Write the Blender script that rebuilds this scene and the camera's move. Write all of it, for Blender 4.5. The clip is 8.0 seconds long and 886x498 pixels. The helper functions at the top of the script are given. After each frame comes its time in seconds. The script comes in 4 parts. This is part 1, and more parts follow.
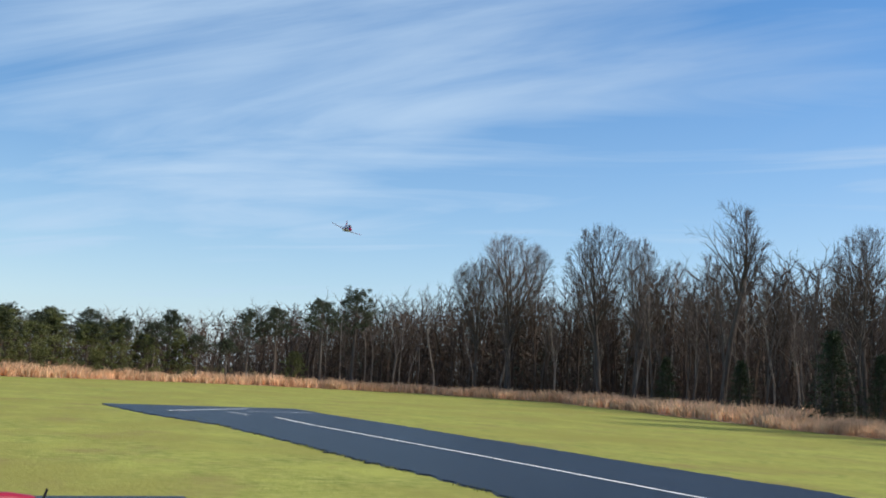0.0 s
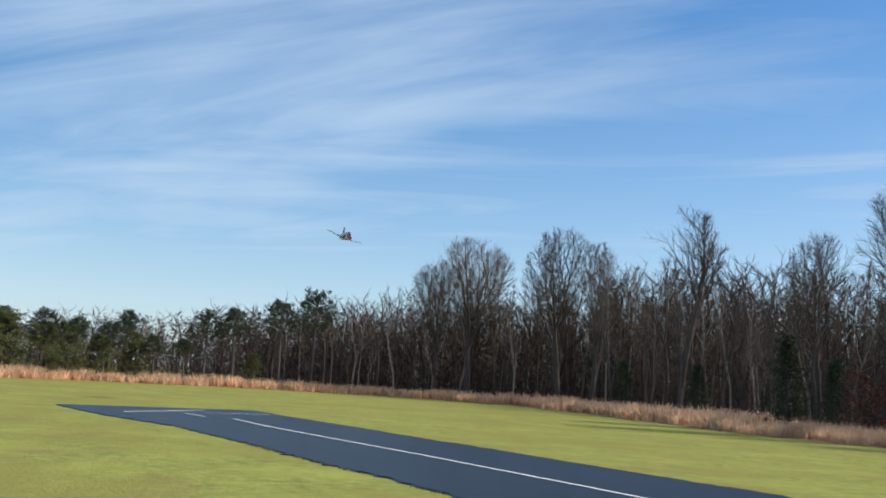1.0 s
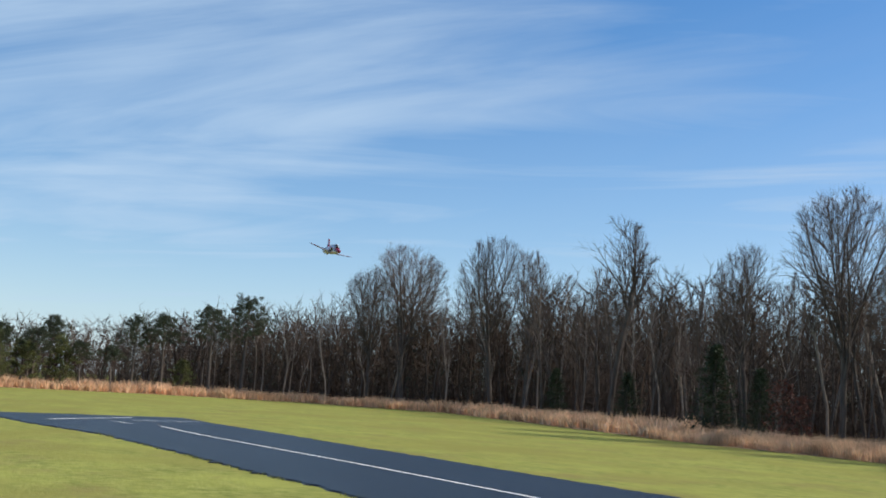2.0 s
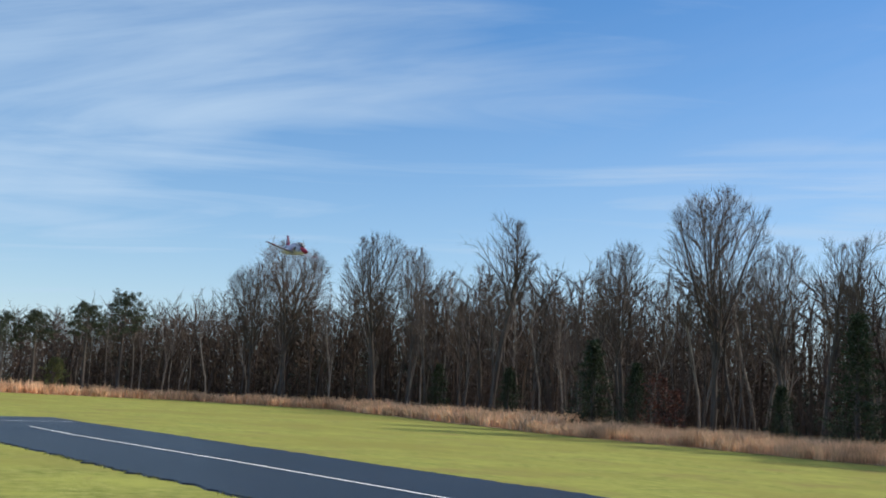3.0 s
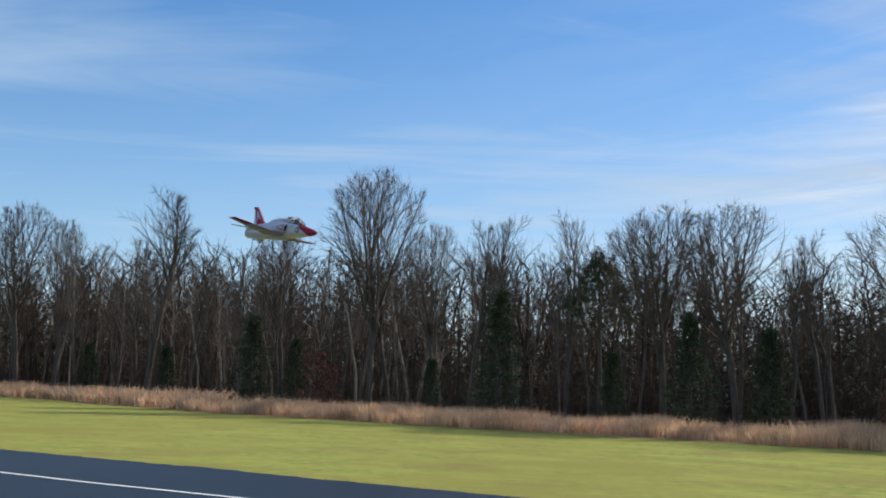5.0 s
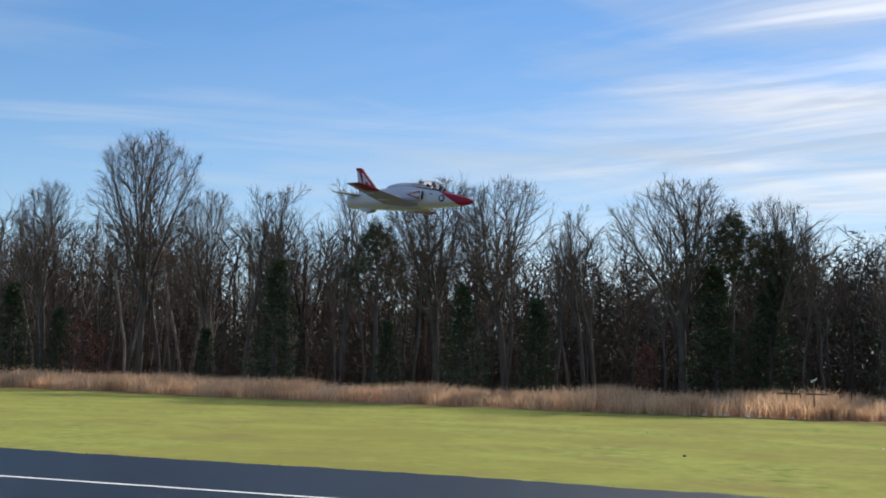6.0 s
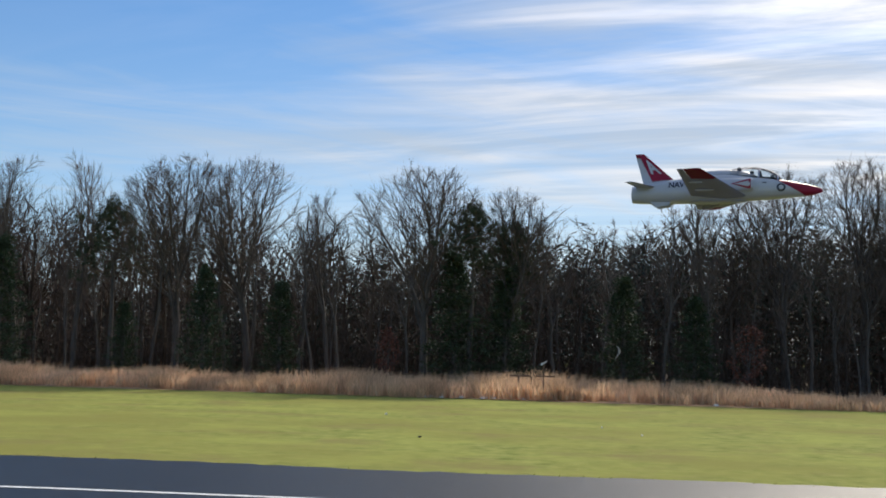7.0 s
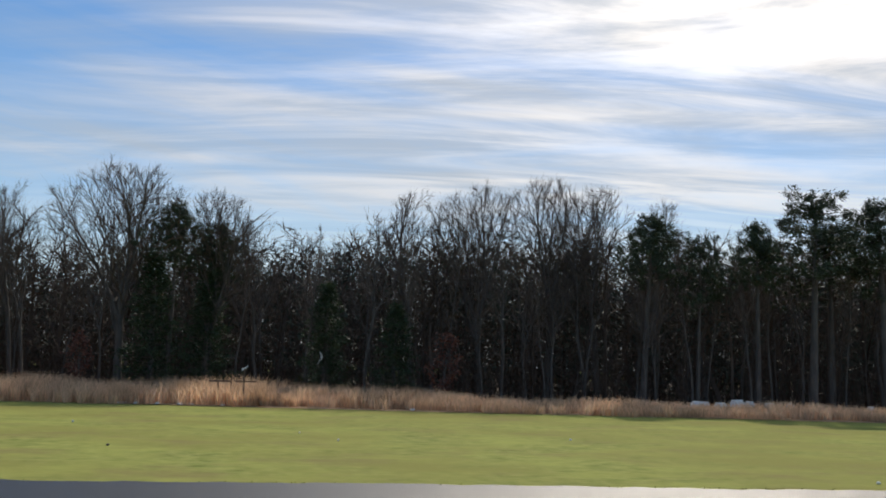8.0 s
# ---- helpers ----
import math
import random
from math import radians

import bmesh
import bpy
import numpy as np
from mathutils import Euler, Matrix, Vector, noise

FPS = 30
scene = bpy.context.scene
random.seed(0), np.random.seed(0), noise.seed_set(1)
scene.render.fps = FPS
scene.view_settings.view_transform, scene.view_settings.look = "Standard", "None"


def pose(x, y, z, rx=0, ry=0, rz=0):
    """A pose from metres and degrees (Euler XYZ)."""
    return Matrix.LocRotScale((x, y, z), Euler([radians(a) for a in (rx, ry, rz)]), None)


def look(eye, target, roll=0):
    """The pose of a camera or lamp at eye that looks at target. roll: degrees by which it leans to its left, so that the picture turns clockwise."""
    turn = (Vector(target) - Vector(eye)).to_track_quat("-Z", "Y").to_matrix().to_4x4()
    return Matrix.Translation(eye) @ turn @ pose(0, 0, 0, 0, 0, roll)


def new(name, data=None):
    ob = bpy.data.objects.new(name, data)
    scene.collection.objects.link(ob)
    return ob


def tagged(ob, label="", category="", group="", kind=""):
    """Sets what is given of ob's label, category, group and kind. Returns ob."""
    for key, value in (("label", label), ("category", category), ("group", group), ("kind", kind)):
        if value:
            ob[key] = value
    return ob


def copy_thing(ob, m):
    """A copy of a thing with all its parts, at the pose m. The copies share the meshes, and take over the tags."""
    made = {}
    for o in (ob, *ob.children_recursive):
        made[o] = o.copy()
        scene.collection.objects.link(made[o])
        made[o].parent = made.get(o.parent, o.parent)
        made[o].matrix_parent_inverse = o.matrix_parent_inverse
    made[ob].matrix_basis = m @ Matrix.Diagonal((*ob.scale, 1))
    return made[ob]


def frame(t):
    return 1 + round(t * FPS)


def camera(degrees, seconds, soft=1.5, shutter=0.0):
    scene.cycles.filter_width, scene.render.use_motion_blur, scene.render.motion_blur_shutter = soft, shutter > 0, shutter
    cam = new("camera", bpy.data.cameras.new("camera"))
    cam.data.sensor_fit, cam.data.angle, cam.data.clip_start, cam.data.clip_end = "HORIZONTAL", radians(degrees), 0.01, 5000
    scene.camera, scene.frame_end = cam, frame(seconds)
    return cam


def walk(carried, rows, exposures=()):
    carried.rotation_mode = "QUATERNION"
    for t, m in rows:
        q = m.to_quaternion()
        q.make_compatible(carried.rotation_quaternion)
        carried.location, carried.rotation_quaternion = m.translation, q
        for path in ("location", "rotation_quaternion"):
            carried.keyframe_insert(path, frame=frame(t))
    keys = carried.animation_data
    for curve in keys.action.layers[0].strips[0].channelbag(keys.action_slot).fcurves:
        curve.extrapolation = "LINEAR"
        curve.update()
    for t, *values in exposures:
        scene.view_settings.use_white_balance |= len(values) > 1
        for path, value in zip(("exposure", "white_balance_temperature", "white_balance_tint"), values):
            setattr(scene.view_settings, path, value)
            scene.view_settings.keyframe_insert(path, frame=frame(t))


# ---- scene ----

# ================= camera and its walk =================
# The runway lies along x; y points across it towards the woods; the eye swings round the operator's body.
cam = camera(45.7, 8.0, soft=1.8)
TURN, ARM, EYE = -64.69, 0.4, 1.65
VIEW = [  # seconds, heading to the right, pitch up, roll
    (0.0, 0.77, 7.06, 3.28), (0.5, 1.61, 7.10, 3.41), (1.0, 2.91, 7.31, 3.58), (2.5, 9.23, 8.11, 3.52),
    (3.0, 12.84, 8.10, 3.17), (3.5, 16.77, 8.18, 2.89), (4.0, 20.65, 8.20, 2.60), (4.5, 25.67, 8.02, 2.31),
    (5.8, 40.74, 6.54, 1.14), (6.0, 43.29, 6.25, 1.26), (6.5, 50.01, 5.71, 1.53), (7.0, 57.02, 5.66, 1.32),
    (7.5, 64.42, 5.94, 1.40), (8.0, 72.87, 6.35, 1.63),
]


def eye_pose(yaw, pitch, roll):
    h, p = radians(yaw + TURN), radians(pitch)
    eye = Vector((ARM * math.sin(h), ARM * math.cos(h), EYE))
    way = Vector((math.sin(h) * math.cos(p), math.cos(h) * math.cos(p), math.sin(p)))
    return look(eye, eye + way, roll)


# the exposure falls as the bright sky near the sun comes into view
walk(cam, [(t, eye_pose(y, p, r)) for t, y, p, r in VIEW], [(0.0, 0.08), (2.5, 0.02), (3.5, 0.06), (4.5, 0.04), (6.0, 0.0), (7.0, -0.11), (8.0, -0.32)])

# ================= sky, sun =================
SUN_AZ, SUN_EL = 21.0, 38.0  # degrees right of +y, degrees up


def make_world():
    w = bpy.data.worlds.new("winter_sky")
    scene.world = w
    w.use_nodes = True
    nt = w.node_tree
    nt.nodes.clear()
    N, L = nt.nodes.new, nt.links.new
    out, bg = N("ShaderNodeOutputWorld"), N("ShaderNodeBackground")
    sky = N("ShaderNodeTexSky")
    sky.sky_type, sky.sun_disc = "NISHITA", False
    sky.sun_elevation, sky.sun_rotation = radians(SUN_EL), radians(SUN_AZ)
    sky.air_density, sky.dust_density, sky.ozone_density = 1.0, 0.15, 3.0
    tc = N("ShaderNodeTexCoord")
    sep = N("ShaderNodeSeparateXYZ")
    L(tc.outputs["Generated"], sep.inputs[0])

    def m(op, a, b=None, c=None, clamp=False):
        n = N("ShaderNodeMath")
        n.operation, n.use_clamp = op, clamp
        for i, v in enumerate((a, b, c)):
            if v is None:
                continue
            if isinstance(v, (int, float)):
                n.inputs[i].default_value = v
            else:
                L(v, n.inputs[i])
        return n.outputs[0]

    # the cloud sheet: directions met with a level plane high above
    zz = m("ADD", m("MAXIMUM", sep.outputs[2], 0.0), 0.10)
    px, py = m("DIVIDE", sep.outputs[0], zz), m("DIVIDE", sep.outputs[1], zz)
    com = N("ShaderNodeCombineXYZ")
    L(px, com.inputs[0]), L(py, com.inputs[1])

    def streaks(rot, sx, sy, scale, detail, rough, dist, off):
        vr = N("ShaderNodeVectorRotate")
        vr.rotation_type = "Z_AXIS"
        vr.inputs["Angle"].default_value = radians(rot)
        L(com.outputs[0], vr.inputs["Vector"])
        mp = N("ShaderNodeMapping")
        mp.inputs["Scale"].default_value = (sx, sy, 1)
        mp.inputs["Location"].default_value = off
        L(vr.outputs[0], mp.inputs[0])
        n = N("ShaderNodeTexNoise")
        n.inputs["Scale"].default_value, n.inputs["Detail"].default_value = scale, detail
        n.inputs["Roughness"].default_value, n.inputs["Distortion"].default_value = rough, dist
        L(mp.outputs[0], n.inputs["Vector"])
        return n.outputs["Fac"]

    broad = streaks(-20, 0.32, 0.55, 1.0, 4, 0.5, 0.6, (3.1, 0.4, 0))
    fine_far = streaks(-44, 0.42, 1.5, 1.2, 8, 0.58, 1.3, (0.7, 5.2, 0))
    fine_sun = streaks(6, 0.36, 1.25, 1.3, 8, 0.58, 1.1, (2.3, 1.1, 0))
    # more cloud towards the sun
    cr2 = N("ShaderNodeMapRange")
    cr2.interpolation_type = "SMOOTHSTEP"
    cr2.inputs["From Min"].default_value, cr2.inputs["From Max"].default_value = 0.36, 0.64
    sv = Vector((math.sin(radians(SUN_AZ)) * math.cos(radians(SUN_EL)), math.cos(radians(SUN_AZ)) * math.cos(radians(SUN_EL)), math.sin(radians(SUN_EL))))
    dot = N("ShaderNodeVectorMath")
    dot.operation = "DOT_PRODUCT"
    dot.inputs[1].default_value = sv
    L(tc.outputs["Generated"], dot.inputs[0])
    cosun = m("MAXIMUM", dot.outputs["Value"], 0.0)
    near = m("POWER", cosun, 6.0)
    wide_sun = m("POWER", cosun, 2.5)
    glow = m("POWER", cosun, 22.0)
    ripple = streaks(7, 0.5, 1.8, 1.2, 8, 0.6, 1.3, (4.2, 1.7, 0))
    L(ripple, cr2.inputs["Value"])
    crest = cr2.outputs["Result"]
    sunside = m("MULTIPLY", near, 1.7, clamp=True)
    fine = m("ADD", m("MULTIPLY", fine_far, m("SUBTRACT", 1.0, sunside)), m("MULTIPLY", fine_sun, sunside))
    amount = m("ADD", m("ADD", m("MULTIPLY", broad, 0.80), m("MULTIPLY", fine, m("ADD", 0.62, m("MULTIPLY", near, 0.2)))), m("MULTIPLY", near, 0.07))
    # a thicker veil low in the west
    west = N("ShaderNodeVectorMath")
    west.operation = "DOT_PRODUCT"
    west.inputs[1].default_value = (-0.925, 0.08, 0.37)
    L(tc.outputs["Generated"], west.inputs[0])
    amount = m("ADD", amount, m("MULTIPLY", m("POWER", m("MAXIMUM", west.outputs["Value"], 0.0), 14.0), 0.06))
    ramp = N("ShaderNodeMapRange")
    ramp.interpolation_type = "SMOOTHSTEP"
    L(amount, ramp.inputs["Value"])
    ramp.inputs["From Min"].default_value = 0.50
    L(m("SUBTRACT", 1.05, m("MULTIPLY", near, 0.10)), ramp.inputs["From Max"])
    cover = m("MULTIPLY", ramp.outputs["Result"], m("ADD", 0.85, m("MULTIPLY", near, 0.13)))
    haze = m("POWER", m("SUBTRACT", 1.0, m("MAXIMUM", sep.outputs[2], 0.0)), 4.5)
    cover = m("MAXIMUM", cover, m("MULTIPLY", haze, m("ADD", 0.70, m("MULTIPLY", wide_sun, 0.5))))
    cover = m("MAXIMUM", cover, m("MULTIPLY", wide_sun, 0.30))
    # a bright sheet, brighter where the sun stands behind it
    lum = m("MULTIPLY", m("ADD", m("ADD", 6.8, m("MULTIPLY", near, 1.2)), m("MULTIPLY", glow, 15.0)), m("ADD", 1.0, m("MULTIPLY", near, m("SUBTRACT", m("MULTIPLY", crest, 1.15), 0.40))))
    cc = N("ShaderNodeVectorMath")
    cc.operation = "SCALE"
    tint = N("ShaderNodeMix")
    tint.data_type = "RGBA"
    tint.inputs["A"].default_value, tint.inputs["B"].default_value = (0.74, 0.98, 1.26, 1), (1.07, 1.02, 0.97, 1)
    L(m("MULTIPLY", m("MULTIPLY", wide_sun, 1.15), m("ADD", 0.75, m("MULTIPLY", crest, 0.6)), clamp=True), tint.inputs["Factor"])
    L(tint.outputs["Result"], cc.inputs[0])
    L(lum, cc.inputs["Scale"])
    mix = N("ShaderNodeMix")
    mix.data_type = "RGBA"
    L(cover, mix.inputs["Factor"])
    deep = N("ShaderNodeHueSaturation")
    deep.inputs["Hue"].default_value = 0.503
    deep.inputs["Saturation"].default_value, deep.inputs["Value"].default_value = 1.36, 1.30
    L(sky.outputs[0], deep.inputs["Color"])
    L(deep.outputs[0], mix.inputs["A"])
    L(cc.outputs[0], mix.inputs["B"])
    L(mix.outputs["Result"], bg.inputs["Color"])
    bg.inputs["Strength"].default_value = 0.10
    L(bg.outputs[0], out.inputs[0])


make_world()
sun = new("sun", bpy.data.lights.new("sun", "SUN"))
sun.data.energy, sun.data.angle, sun.data.color = 4.3, radians(2.0), (1.0, 0.91, 0.78)
_az, _el = radians(SUN_AZ), radians(SUN_EL)
SUNWARD = Vector((math.sin(_az) * math.cos(_el), math.cos(_az) * math.cos(_el), math.sin(_el)))
sun.matrix_world = look(SUNWARD * 60, (0, 0, 0))


# ================= materials =================
def material(name, stops, scale=5.0, detail=6, rough=0.8, bump=0.0, bump_scale=40.0, metal=0.0, coarse=None, stretch=(1, 1, 1), spread=0.0, coat=0.0, thin=0.0, spec=0.5):
    """Colour from noise along stops; a second, coarser noise (scale, low, high) varies its value; spread: by object or by piece."""
    mt = bpy.data.materials.new(name)
    mt.use_nodes = True
    nt = mt.node_tree
    N, L = nt.nodes.new, nt.links.new
    b = nt.nodes["Principled BSDF"]
    tc, mp = N("ShaderNodeTexCoord"), N("ShaderNodeMapping")
    mp.inputs["Scale"].default_value = stretch
    L(tc.outputs["Object"], mp.inputs[0])
    n = N("ShaderNodeTexNoise")
    n.inputs["Scale"].default_value, n.inputs["Detail"].default_value, n.inputs["Roughness"].default_value = scale, detail, 0.62
    L(mp.outputs[0], n.inputs["Vector"])
    r = N("ShaderNodeValToRGB")
    while len(r.color_ramp.elements) < len(stops):
        r.color_ramp.elements.new(0.5)
    for e, (p, c) in zip(r.color_ramp.elements, stops):
        e.position, e.color = p, (*c, 1)
    L(n.outputs["Fac"], r.inputs[0])
    col = r.outputs[0]

    def scaled(col, fac):
        v = N("ShaderNodeVectorMath")
        v.operation = "SCALE"
        L(col, v.inputs[0])
        L(fac, v.inputs["Scale"])
        return v.outputs[0]

    if coarse:
        c2 = N("ShaderNodeTexNoise")
        c2.inputs["Scale"].default_value, c2.inputs["Detail"].default_value = coarse[0], 4
        L(tc.outputs["Object"], c2.inputs["Vector"])
        mr = N("ShaderNodeMapRange")
        mr.inputs["From Min"].default_value, mr.inputs["From Max"].default_value = 0.3, 0.7
        mr.inputs["To Min"].default_value, mr.inputs["To Max"].default_value = coarse[1], coarse[2]
        L(c2.outputs["Fac"], mr.inputs["Value"])
        col = scaled(col, mr.outputs["Result"])
    if spread:
        g = N("ShaderNodeNewGeometry")
        mr = N("ShaderNodeMapRange")
        mr.inputs["To Min"].default_value, mr.inputs["To Max"].default_value = 1 - spread, 1 + spread
        L(g.outputs["Random Per Island"], mr.inputs["Value"])
        col = scaled(col, mr.outputs["Result"])
    L(col, b.inputs["Base Color"])
    b.inputs["Roughness"].default_value, b.inputs["Metallic"].default_value = rough, metal
    b.inputs["Coat Weight"].default_value, b.inputs["Specular IOR Level"].default_value = coat, spec
    if bump:
        n2 = N("ShaderNodeTexNoise")
        n2.inputs["Scale"].default_value, n2.inputs["Detail"].default_value = bump_scale, 5
        L(mp.outputs[0], n2.inputs["Vector"])
        bp = N("ShaderNodeBump")
        bp.inputs["Strength"].default_value, bp.inputs["Distance"].default_value = bump, 0.05
        L(n2.outputs["Fac"], bp.inputs["Height"])
        L(bp.outputs[0], b.inputs["Normal"])
    if thin:  # blades and leaves let light through
        tl, mx = N("ShaderNodeBsdfTranslucent"), N("ShaderNodeMixShader")
        L(col, tl.inputs[0])
        mx.inputs[0].default_value = thin
        L(b.outputs[0], mx.inputs[1]), L(tl.outputs[0], mx.inputs[2])
        L(mx.outputs[0], nt.nodes["Material Output"].inputs[0])
    return mt


def lawn_material():
    """Mown winter turf: green and straw at the scale of tufts, mowing streaks, worn brown patches."""
    mt = bpy.data.materials.new("mown_grass")
    mt.use_nodes = True
    nt = mt.node_tree
    N, L = nt.nodes.new, nt.links.new
    b = nt.nodes["Principled BSDF"]
    tc = N("ShaderNodeTexCoord")

    def field(scale, stretch, detail, lo, hi):
        mp, n, mr = N("ShaderNodeMapping"), N("ShaderNodeTexNoise"), N("ShaderNodeMapRange")
        mp.inputs["Scale"].default_value = (*stretch, 1)
        n.inputs["Scale"].default_value, n.inputs["Detail"].default_value, n.inputs["Roughness"].default_value = scale, detail, 0.65
        mr.inputs["From Min"].default_value, mr.inputs["From Max"].default_value = lo, hi
        L(tc.outputs["Object"], mp.inputs[0]), L(mp.outputs[0], n.inputs["Vector"]), L(n.outputs["Fac"], mr.inputs["Value"])
        return mr.outputs["Result"]

    def mix(f, a, c):
        m = N("ShaderNodeMix")
        m.data_type = "RGBA"
        L(f, m.inputs["Factor"])
        for k, v in (("A", a), ("B", c)):
            if isinstance(v, tuple):
                m.inputs[k].default_value = (*v, 1)
            else:
                L(v, m.inputs[k])
        return m.outputs["Result"]

    tuft = mix(field(3.2, (0.9, 1.0), 9, 0.32, 0.68), (0.130, 0.162, 0.034), (0.325, 0.330, 0.100))
    streak = mix(field(0.6, (0.8, 1.0), 6, 0.40, 0.68), tuft, (0.305, 0.320, 0.080))
    dull = mix(field(0.16, (0.9, 1.0), 6, 0.44, 0.62), streak, (0.235, 0.228, 0.062))
    worn = mix(field(0.42, (0.8, 1.0), 8, 0.52, 0.68), dull, (0.225, 0.195, 0.070))
    L(worn, b.inputs["Base Color"])
    b.inputs["Roughness"].default_value, b.inputs["Specular IOR Level"].default_value = 1.0, 0.05
    bp = N("ShaderNodeBump")
    bp.inputs["Strength"].default_value, bp.inputs["Distance"].default_value = 0.5, 0.04
    L(field(9.0, (0.7, 1.0), 6, 0.2, 0.8), bp.inputs["Height"])
    L(bp.outputs[0], b.inputs["Normal"])
    return mt


M_GRASS = lawn_material()
M_TUFT = material("turf_blades", [(0.3, (0.15, 0.175, 0.035)), (0.7, (0.36, 0.34, 0.12))], scale=1.5, rough=0.9, spec=0.1, spread=0.3, thin=0.3)
M_THATCH = material("dry_thatch", [(0.3, (0.30, 0.19, 0.11)), (0.7, (0.50, 0.35, 0.21))], scale=3, rough=1.0, spec=0.05, bump=0.6, bump_scale=12)
M_LITTER = material("leaf_litter", [(0.3, (0.07, 0.045, 0.028)), (0.7, (0.20, 0.13, 0.08))], scale=2.5, detail=8, rough=0.95, bump=0.8, bump_scale=8, coarse=(0.2, 0.7, 1.2))
M_ASPHALT = material("asphalt", [(0.3, (0.008, 0.010, 0.014)), (0.7, (0.018, 0.021, 0.026))], scale=3.0, detail=8, rough=0.38, spec=0.22, bump=0.25, bump_scale=90, coarse=(0.25, 0.8, 1.25))
M_PAINT = material("line_paint", [(0.3, (0.55, 0.56, 0.56)), (0.6, (0.80, 0.80, 0.78))], scale=6, rough=0.6, bump=0.1)
M_DRY = material("dry_grass", [(0.3, (0.64, 0.425, 0.265)), (0.7, (0.85, 0.62, 0.42))], scale=0.5, rough=0.8, coarse=(0.35, 0.75, 1.2), spread=0.25, thin=0.5)
# pale bark, brightened so that front trunks look sunlit
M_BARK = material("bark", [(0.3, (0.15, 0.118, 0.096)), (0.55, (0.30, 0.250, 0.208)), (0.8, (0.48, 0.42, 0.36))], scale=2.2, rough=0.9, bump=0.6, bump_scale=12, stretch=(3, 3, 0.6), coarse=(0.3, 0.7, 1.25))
# darker copy of the twigs; the shade inside the wood is in its colour
M_DEEP = material("shade_tinted_twigs", [(0.3, (0.062, 0.045, 0.036)), (0.7, (0.120, 0.090, 0.073))], scale=0.6, rough=0.9, spec=0.1, spread=0.35)
# darkened to stand for limbs seen against the bright sky
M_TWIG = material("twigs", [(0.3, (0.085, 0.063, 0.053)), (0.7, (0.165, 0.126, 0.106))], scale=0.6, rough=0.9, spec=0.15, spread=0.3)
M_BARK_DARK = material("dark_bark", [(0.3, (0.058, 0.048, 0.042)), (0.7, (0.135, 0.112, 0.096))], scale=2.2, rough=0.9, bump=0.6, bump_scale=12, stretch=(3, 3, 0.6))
M_CEDAR = material("cedar_foliage", [(0.3, (0.018, 0.032, 0.014)), (0.7, (0.045, 0.070, 0.028))], scale=1.2, rough=0.7, spread=0.4, thin=0.2)
M_PINE = material("pine_needles", [(0.3, (0.019, 0.030, 0.012)), (0.7, (0.044, 0.060, 0.022))], scale=1.0, rough=0.65, spread=0.4)
M_RUSSET = material("russet_leaves", [(0.3, (0.10, 0.036, 0.024)), (0.7, (0.20, 0.075, 0.048))], scale=1.0, rough=0.8, spread=0.4)
# the bushes' yellow-green, lightened further as if in full sun
M_YOUNG = material("young_pine_needles", [(0.3, (0.070, 0.088, 0.026)), (0.7, (0.160, 0.170, 0.055))], scale=0.8, rough=0.7, spread=0.4, thin=0.2)
# brown leaf colour, lightened for the haze over the far wood
M_WITHERED = material("withered_leaves", [(0.3, (0.075, 0.057, 0.046)), (0.7, (0.140, 0.108, 0.088))], scale=0.7, rough=0.9, spec=0.05, spread=0.4)
# leaf green, lifted and cooled for lens haze towards the sun
M_HOLLY = material("evergreen_leaves", [(0.3, (0.034, 0.044, 0.034)), (0.7, (0.076, 0.090, 0.068))], scale=0.7, rough=0.7, spec=0.2, spread=0.4)
# white greyed and cooled for the jet's shaded side and the lawn's bounce
M_WHITE = material("white_gloss_paint", [(0.3, (0.43, 0.42, 0.47)), (0.7, (0.48, 0.47, 0.52))], scale=3, rough=0.32, coat=0.3)
M_RED = material("red_gloss_paint", [(0.3, (0.23, 0.006, 0.030)), (0.7, (0.29, 0.010, 0.040))], scale=3, rough=0.4, spec=0.25)
# the jet's red again, with the wing tip's underside shade put into it
M_TIP = material("shade_darkened_red_paint", [(0.3, (0.15, 0.008, 0.035)), (0.7, (0.20, 0.012, 0.045))], scale=3, rough=0.6, spec=0.08)
M_GREYW = material("grey_white_paint", [(0.3, (0.33, 0.33, 0.45)), (0.7, (0.38, 0.38, 0.50))], scale=3, rough=0.4)
# the wings' white, darkened for underside shade and blued against yellow lawn bounce
M_WINGW = material("shade_cooled_white_paint", [(0.3, (0.23, 0.225, 0.37)), (0.7, (0.27, 0.265, 0.41))], scale=3, rough=0.6, spec=0.12)
M_NAVYB = material("dark_blue_paint", [(0.3, (0.012, 0.016, 0.035)), (0.7, (0.018, 0.022, 0.045))], scale=3, rough=0.4)
M_BLACK = material("black_duct", [(0.3, (0.008, 0.008, 0.009)), (0.7, (0.016, 0.016, 0.017))], scale=4, rough=0.7)
M_STEEL = material("dark_steel", [(0.3, (0.16, 0.155, 0.15)), (0.7, (0.28, 0.27, 0.26))], scale=6, rough=0.4, metal=0.9)
M_WOOD = material("weathered_wood", [(0.3, (0.10, 0.065, 0.045)), (0.7, (0.20, 0.14, 0.10))], scale=4, rough=0.85, stretch=(1, 1, 6), bump=0.3)
M_PLASTER = material("chalky_white", [(0.3, (0.62, 0.61, 0.58)), (0.7, (0.78, 0.77, 0.75))], scale=5, rough=0.8, bump=0.2)


